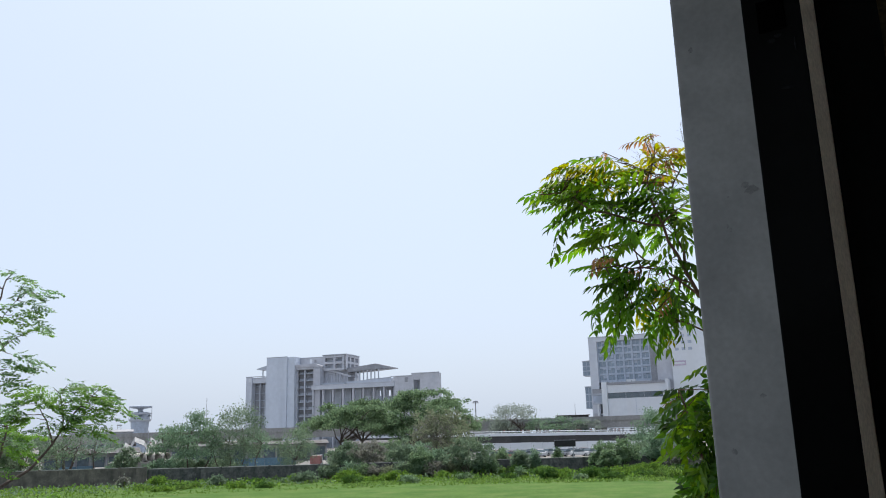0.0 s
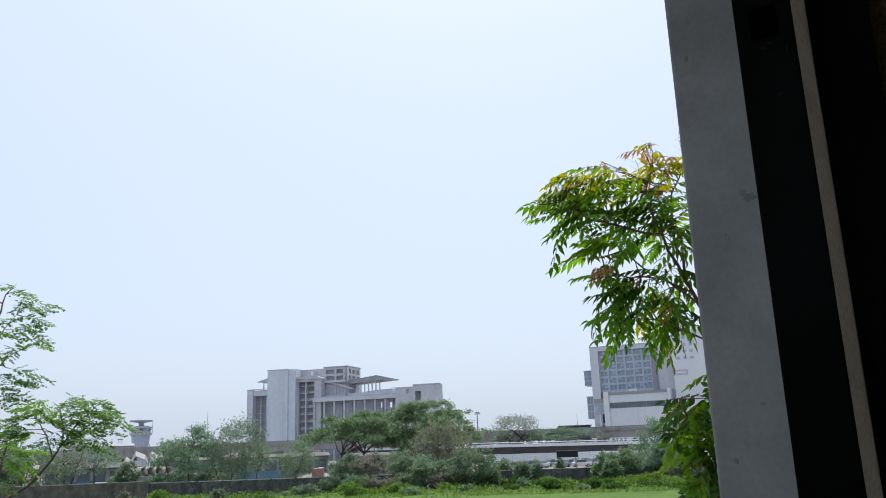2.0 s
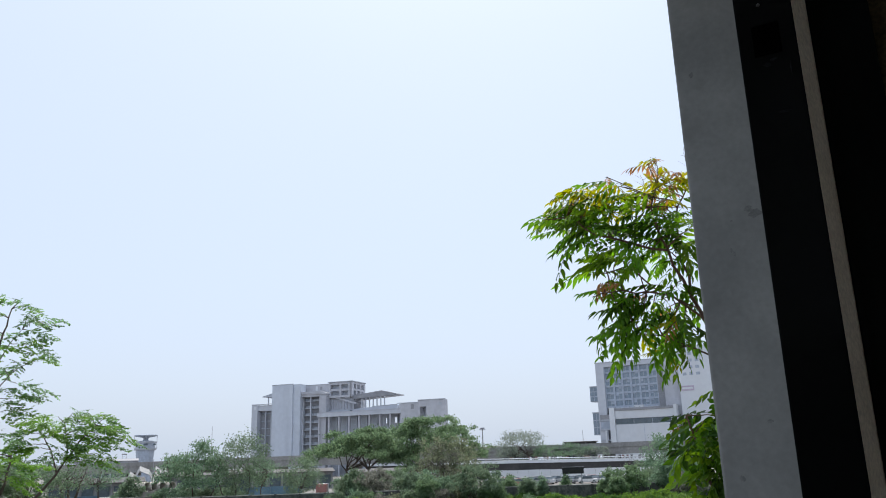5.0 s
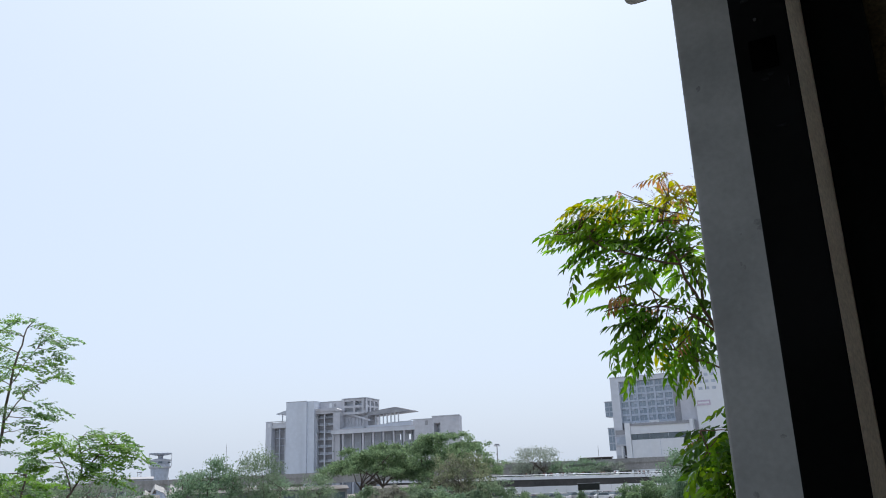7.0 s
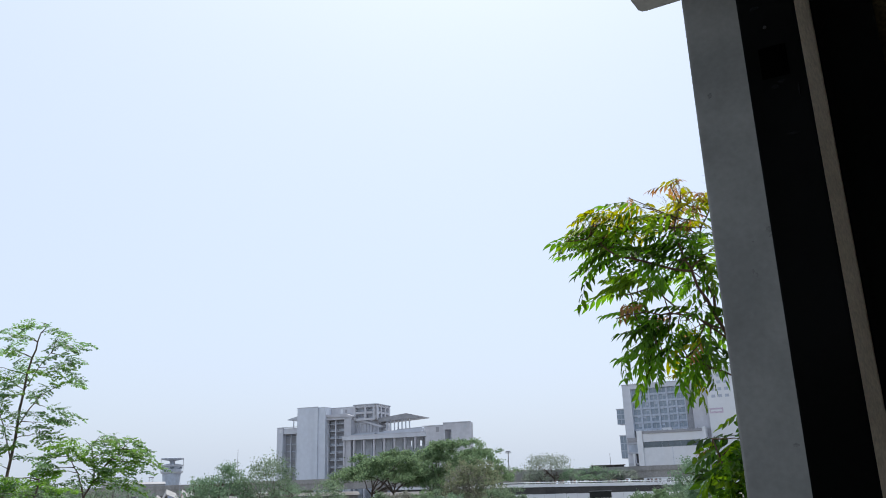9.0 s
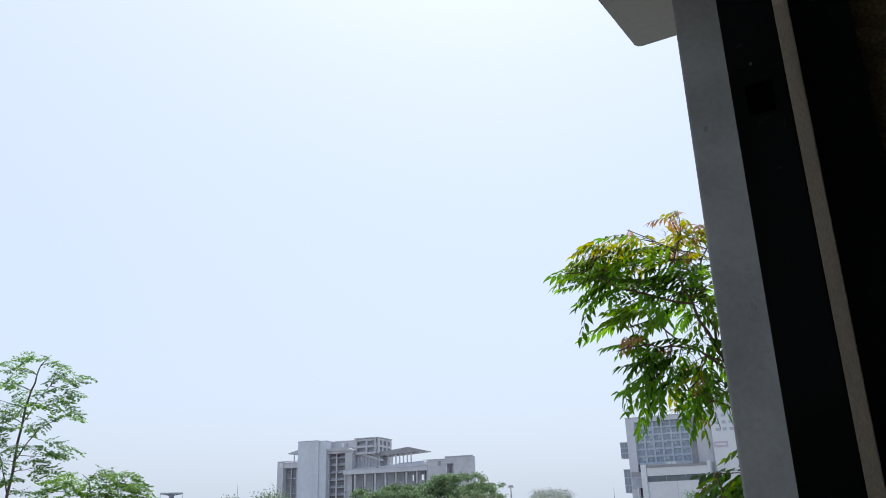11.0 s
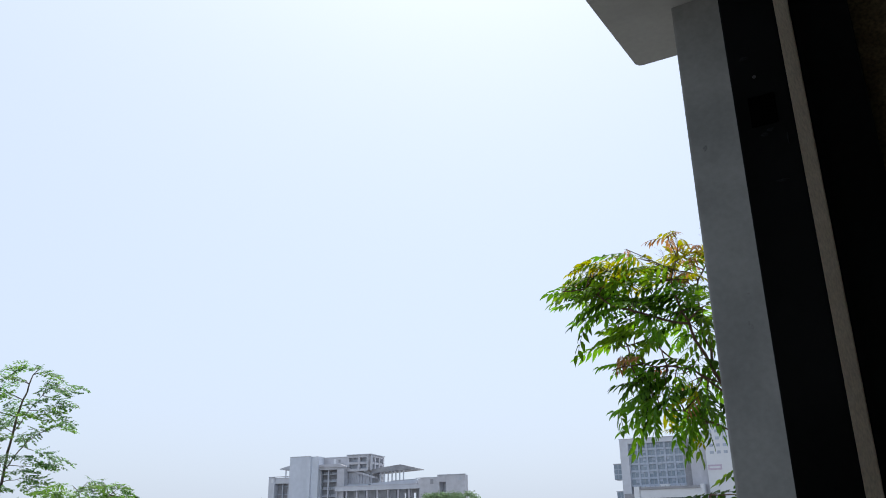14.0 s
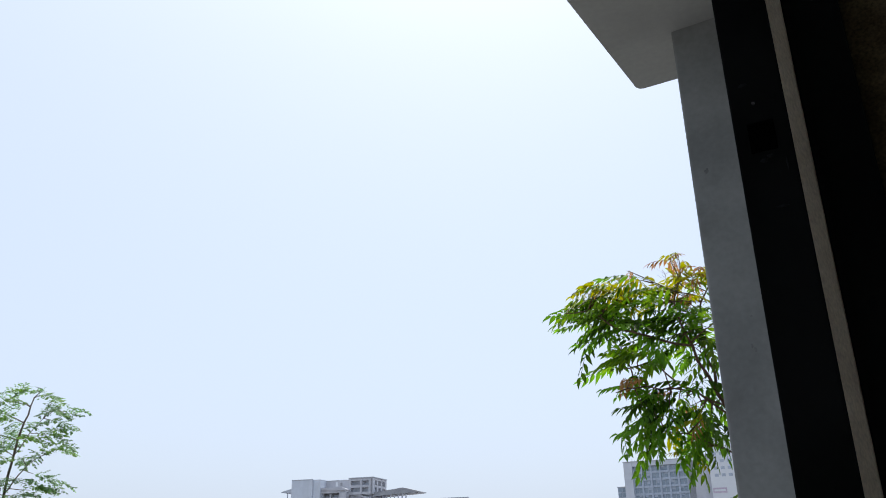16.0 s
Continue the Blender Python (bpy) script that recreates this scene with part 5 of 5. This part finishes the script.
                ob.parent = e
                ob.matrix_world = aim(base, d, r.uniform(-0.45, 0.45)) @ Matrix.Scale(sz, 4)
            near = min(nodes, key=lambda p: (p - base).length)
            if (near - base).length > 0.03:
                bm = bmesh.new()
                limb(bm, near, base, 0.0038, 0.0018, 900 + k + int(1000 * rad), 0.05, 3)
                part("twig", bm, M_TWIG, e, smooth=True)
    # thin flower stalks on the crown
    for i, (a, b) in enumerate((((1.046, 3.861, 6.825), (1.044, 3.861, 6.949)), ((1.012, 3.870, 6.810), (0.996, 3.874, 6.899)), ((1.314, 4.094, 6.960), (1.310, 4.096, 7.143)), ((1.073, 3.853, 6.833), (1.078, 3.852, 6.988)))):
        bm = bmesh.new()
        limb(bm, a, b, 0.0016, 0.0006, 400 + i, 0.06, 5)
        q = Vector(b)
        for k in range(6):
            s = Vector(a).lerp(q, 0.35 + 0.11 * k)
            rod(bm, s, s + Vector((r.uniform(-0.05, 0.05), r.uniform(-0.03, 0.03), r.uniform(0.0, 0.04))), 0.0007, 0.0004, 4)
        part("flower_stalk", bm, M_TWIG, e)


neem_tree()


def sapling():
    e = empty("leafy_sapling", Matrix.Identity(4), "bushy green sapling with broad drooping leaves below the window", "tree")
    base = Vector((1.118, 3.317, 5.269))
    _, nodes = branch_chain("stem", [(base.x, base.y, 0), (base.x + 0.05, base.y, 2.5), tuple(base), (1.090, 3.326, 5.582)], 0.035, 0.008, e, M_BARK, 5)
    _, n2 = branch_chain("branch", [tuple(base), (0.977, 3.256, 5.406), (0.926, 3.272, 5.652)], 0.009, 0.003, e, M_TWIG, 6)
    nodes += n2
    G = [frond_mesh("frond", 500 + k, 0.16 + 0.02 * k, 10, 0.062, 0.033, 0.3 + 0.2 * k, (M_SAP, M_NEEM, M_NEEM_L)[k % 3], 0.1 + 0.22 * k, 0.75) for k in range(6)]
    r = random.Random(31)
    tips = ((0.989, 3.253, 5.627), (1.038, 3.238, 5.647), (1.099, 3.218, 5.656), (1.096, 3.218, 5.545), (1.087, 3.222, 5.383), (1.012, 3.246, 5.471), (1.085, 3.328, 5.617), (0.919, 3.274, 5.544), (0.989, 3.253, 5.560), (1.033, 3.239, 5.525), (1.115, 3.318, 5.627), (0.957, 3.263, 5.428), (1.032, 3.239, 5.427), (1.098, 3.323, 5.446),
            (0.968, 3.259, 5.324), (1.010, 3.246, 5.319), (1.065, 3.229, 5.297), (0.979, 3.256, 5.223), (1.019, 3.244, 5.192), (1.096, 3.324, 5.650), (0.999, 3.250, 5.108), (1.083, 3.328, 5.118), (0.921, 3.273, 5.618))
    for i, p in enumerate(tips):
        p = Vector(p)
        near = min(nodes, key=lambda q: (q - p).length)
        bm = bmesh.new()
        limb(bm, near, p, 0.003, 0.0015, 700 + i, 0.06, 3)
        part("twig", bm, M_TWIG, e, smooth=True)
        for k in range(r.randint(8, 10)):
            a = r.uniform(0, 6.283)
            ob = new("frond", r.choice(G))
            ob.parent = e
            q = p + Vector((0.045 + r.gauss(0, 0.035), r.gauss(0, 0.06), r.gauss(0, 0.035)))
            ob.matrix_world = aim(q, (math.cos(a), math.sin(a), r.uniform(-1.1, 0.7)), r.uniform(-1.3, 1.3)) @ Matrix.Scale(r.uniform(0.55, 0.9), 4)
    # young copper shoot
    C = frond_mesh("frond", 301, 0.10, 8, 0.04, 0.012, 0.4, M_NEEM_R)
    for k in range(2):
        ob = new("young_shoot", C)
        ob.parent = e
        ob.matrix_world = aim(Vector((0.943, 3.319, 5.617)), (math.cos(2 + k), math.sin(2 + k), -0.1), 0) @ Matrix.Scale(0.7, 4)


sapling()


def spray_mesh(seed, material, L=0.5):
    """A feathery leaf: side stalks with small round leaflets."""
    r = random.Random(seed)
    V, F = [], []

    def stick(a, b, w):
        i = len(V)
        s = (b - a).cross(Vector((0, 0, 1))).normalized() * w
        V.extend((a + s, a - s, b - s * 0.5, b + s * 0.5))
        F.append((i, i + 1, i + 2, i + 3))

    def leaflet(p, d, size):
        i = len(V)
        s = d.cross(Vector((r.uniform(-0.4, 0.4), r.uniform(-0.4, 0.4), 1))).normalized() * size * 0.42
        V.extend((p, p + d * size * 0.5 + s, p + d * size, p + d * size * 0.5 - s))
        F.append((i, i + 1, i + 2, i + 3))
    at = lambda t: Vector((L * t, 0.05 * L * math.sin(2.4 * t + seed), L * (0.10 * t - 0.42 * t * t)))
    for k in range(5):
        stick(at(k / 5), at((k + 1) / 5), 0.003)
    for k in range(6):
        t = 0.28 + 0.70 * k / 5
        for s in (-1, 1):
            p = at(t)
            ln = L * 0.36 * (1 - 0.55 * t) * r.uniform(0.8, 1.2)
            d = Vector((0.62, s * 0.75, r.uniform(-0.65, 0.15))).normalized()
            stick(p, p + d * ln, 0.002)
            for j in range(3):
                q = p + d * ln * (0.3 + 0.27 * j)
                for w in (-1, 1):
                    n = Vector((d.x * 0.5 - w * d.y * 0.8, d.y * 0.5 + w * d.x * 0.8, -0.6 + r.uniform(-0.7, 0.6))).normalized()
                    leaflet(q, n, 0.046 * r.uniform(0.7, 1.3))
            leaflet(p + d * ln, (d + Vector((0, 0, -0.4))).normalized(), 0.05)
    me = bpy.data.meshes.new("spray")
    me.from_pydata([tuple(v) for v in V], [], F)
    me.materials.append(material)
    return me


SPRAYS = [spray_mesh(k, M_L_SPRAY, 0.46 + 0.05 * k) for k in range(4)]
SPRAYS_B = [spray_mesh(20 + k, M_L_BRIGHT, 0.46 + 0.06 * k) for k in range(3)]


def drumstick_tree(name, label, chains, tips, kinds, seed, scale=1.0, per=3):
    e = empty(name, Matrix.Identity(4), label, "tree")
    nodes = []
    for i, (pts, a, b) in enumerate(chains):
        _, fine = branch_chain("trunk" if i == 0 else "branch", pts, a, b, e, M_BARK, seed + i)
        nodes += [q for q in fine if q.z > 3]
    r = random.Random(seed)
    for i, p in enumerate(tips):
        p = Vector(p)
        near = min(nodes, key=lambda q: (q - p).length + 0.6 * max(0, q.z - p.z))
        bm = bmesh.new()
        limb(bm, near, p, 0.005, 0.002, seed * 3 + i, 0.05, 4)
        part("twig", bm, M_BARK, e, smooth=True)
        out = Vector((p.x - near.x, p.y - near.y, 0))
        for k in range(per):
            q = near.lerp(p, 0.55 + 0.45 * k / max(1, per - 1)) if per > 1 else p
            d = out.normalized() * 1.1 if out.length > 0.05 else Vector((1, 0, 0))
            a = r.uniform(-1.5, 1.5)
            d = Matrix.Rotation(a, 3, "Z") @ d
            d.z = r.uniform(-0.2, 0.4)
            ob = new("spray", r.choice(SPRAYS_B if r.random() < kinds else SPRAYS))
            ob.parent = e
            ob.matrix_world = aim(q, d, r.uniform(-0.6, 0.6)) @ Matrix.Scale(scale * r.uniform(0.75, 1.1), 4)


b1 = Vector((-5.130, 8.584, 4.979))
drumstick_tree("drumstick_tree", "slender drumstick tree with feathery drooping leaf sprays", (
    ([(b1.x - 0.3, b1.y, 0), (b1.x - 0.15, b1.y, 2.5), tuple(b1), (-5.095, 8.611, 5.497), (-5.035, 8.626, 6.452), (-4.975, 8.649, 7.020), (-4.925, 8.678, 7.302), (-4.86, 8.70, 7.403)], 0.028, 0.003),
    ([(-5.048, 8.624, 6.25), (-4.90, 8.600, 6.46), (-4.751, 8.571, 6.60), (-4.571, 8.556, 6.695)], 0.008, 0.003),
    ([(-5.018, 8.634, 6.66), (-4.86, 8.60, 6.90), (-4.72, 8.57, 7.050)], 0.006, 0.003),
    ([(-5.068, 8.618, 5.914), (-5.203, 8.645, 6.280), (-5.368, 8.673, 6.594)], 0.008, 0.003)),
    ((-4.570, 8.556, 7.006), (-4.735, 8.580, 6.293), (-4.772, 8.560, 6.172), (-4.673, 8.614, 7.260), (-4.941, 8.694, 7.427), (-4.774, 8.559, 7.304), (-4.705, 8.597, 7.162), (-4.589, 8.546, 7.144), (-4.763, 8.565, 6.969), (-4.780, 8.784, 6.907), (-4.536, 8.574, 6.684), (-4.646, 8.515, 6.680), (-4.724, 8.586, 6.457), (-4.903, 8.601, 6.635), (-4.949, 8.690, 6.898),
     (-5.009, 8.655, 7.246), (-4.928, 8.587, 6.238), (-4.999, 8.545, 6.388), (-5.065, 8.506, 6.087), (-5.351, 8.684, 7.164), (-5.295, 8.483, 6.908), (-5.311, 8.473, 6.570), (-5.458, 8.498, 6.396), (-5.313, 8.824, 6.927), (-5.094, 8.372, 6.257), (-5.309, 8.474, 6.033), (-5.165, 8.563, 7.264), (-5.12, 8.55, 6.75), (-5.05, 8.60, 7.050), (-4.95, 8.56, 6.05), (-4.88, 8.58, 5.92), (-5.14, 8.52, 5.86), (-5.20, 8.55, 6.48), (-4.98, 8.57, 6.80), (-4.86, 8.59, 6.40)), 0.45, 51, 0.60, 3)
b2 = Vector((-4.476, 7.808, 5.006))
drumstick_tree("drumstick_tree", "leaning young drumstick tree with a rounded feathery crown", (
    ([(b2.x - 1.2, b2.y, 0), (b2.x - 0.9, b2.y, 2.6), tuple(b2), (-4.313, 7.899, 5.125), (-4.127, 7.998, 5.257), (-3.958, 8.083, 5.498), (-3.886, 8.118, 5.645), (-3.928, 8.098, 5.991)], 0.026, 0.005),
    ([(-3.886, 8.118, 5.645), (-3.752, 8.070, 5.807), (-3.620, 8.130, 5.962)], 0.010, 0.004),
    ([(-3.958, 8.083, 5.498), (-4.064, 8.142, 5.733), (-4.158, 8.094, 5.901)], 0.009, 0.004)),
    ((-3.870, 8.126, 6.093), (-3.988, 8.068, 6.059), (-4.119, 8.002, 5.991), (-3.740, 8.186, 6.065), (-3.567, 8.154, 6.030), (-3.483, 8.190, 5.939), (-3.591, 8.144, 5.872), (-3.798, 8.270, 5.956), (-3.845, 8.027, 5.941), (-4.038, 8.043, 5.858), (-4.174, 7.973, 5.892),
     (-3.597, 8.141, 5.749), (-3.738, 8.077, 5.740), (-3.931, 8.096, 5.768), (-4.103, 8.011, 5.759), (-3.734, 8.189, 5.614), (-3.987, 8.069, 5.647), (-4.202, 7.959, 5.788), (-3.564, 8.264, 5.818), (-3.822, 8.148, 5.867)), 0.75, 52, 0.56, 5)
drumstick_tree("young_drumstick_tree", "low bright green drumstick sapling", (
    ([(b2.x - 0.5, b2.y - 0.6, 0), (b2.x - 0.3, b2.y - 0.6, 3.0), (-4.150, 7.303, 5.157), (-4.057, 7.355, 5.446), (-4.035, 7.367, 5.669)], 0.03, 0.006),),
    ((-4.136, 7.311, 5.657), (-4.055, 7.357, 5.620), (-3.962, 7.293, 5.553), (-4.151, 7.303, 5.508), (-4.096, 7.334, 5.447), (-4.257, 7.241, 5.551), (-4.318, 7.205, 5.700), (-4.105, 7.214, 5.315), (-4.353, 7.184, 5.457), (-4.096, 7.448, 5.687)), 0.85, 53, 0.54, 5)
drumstick_tree("young_drumstick_tree", "small bright green sapling top below the window", (
    ([(-4.140, 8.328, 4.289)[:2] + (0,), (-4.159, 8.318, 4.555), (-4.188, 8.304, 4.944)], 0.02, 0.006),),
    ((-4.282, 8.255, 5.004), (-4.166, 8.315, 5.008), (-4.036, 8.267, 4.976), (-4.360, 8.215, 4.977), (-4.165, 8.203, 4.951)), 1.0, 54, 0.6)
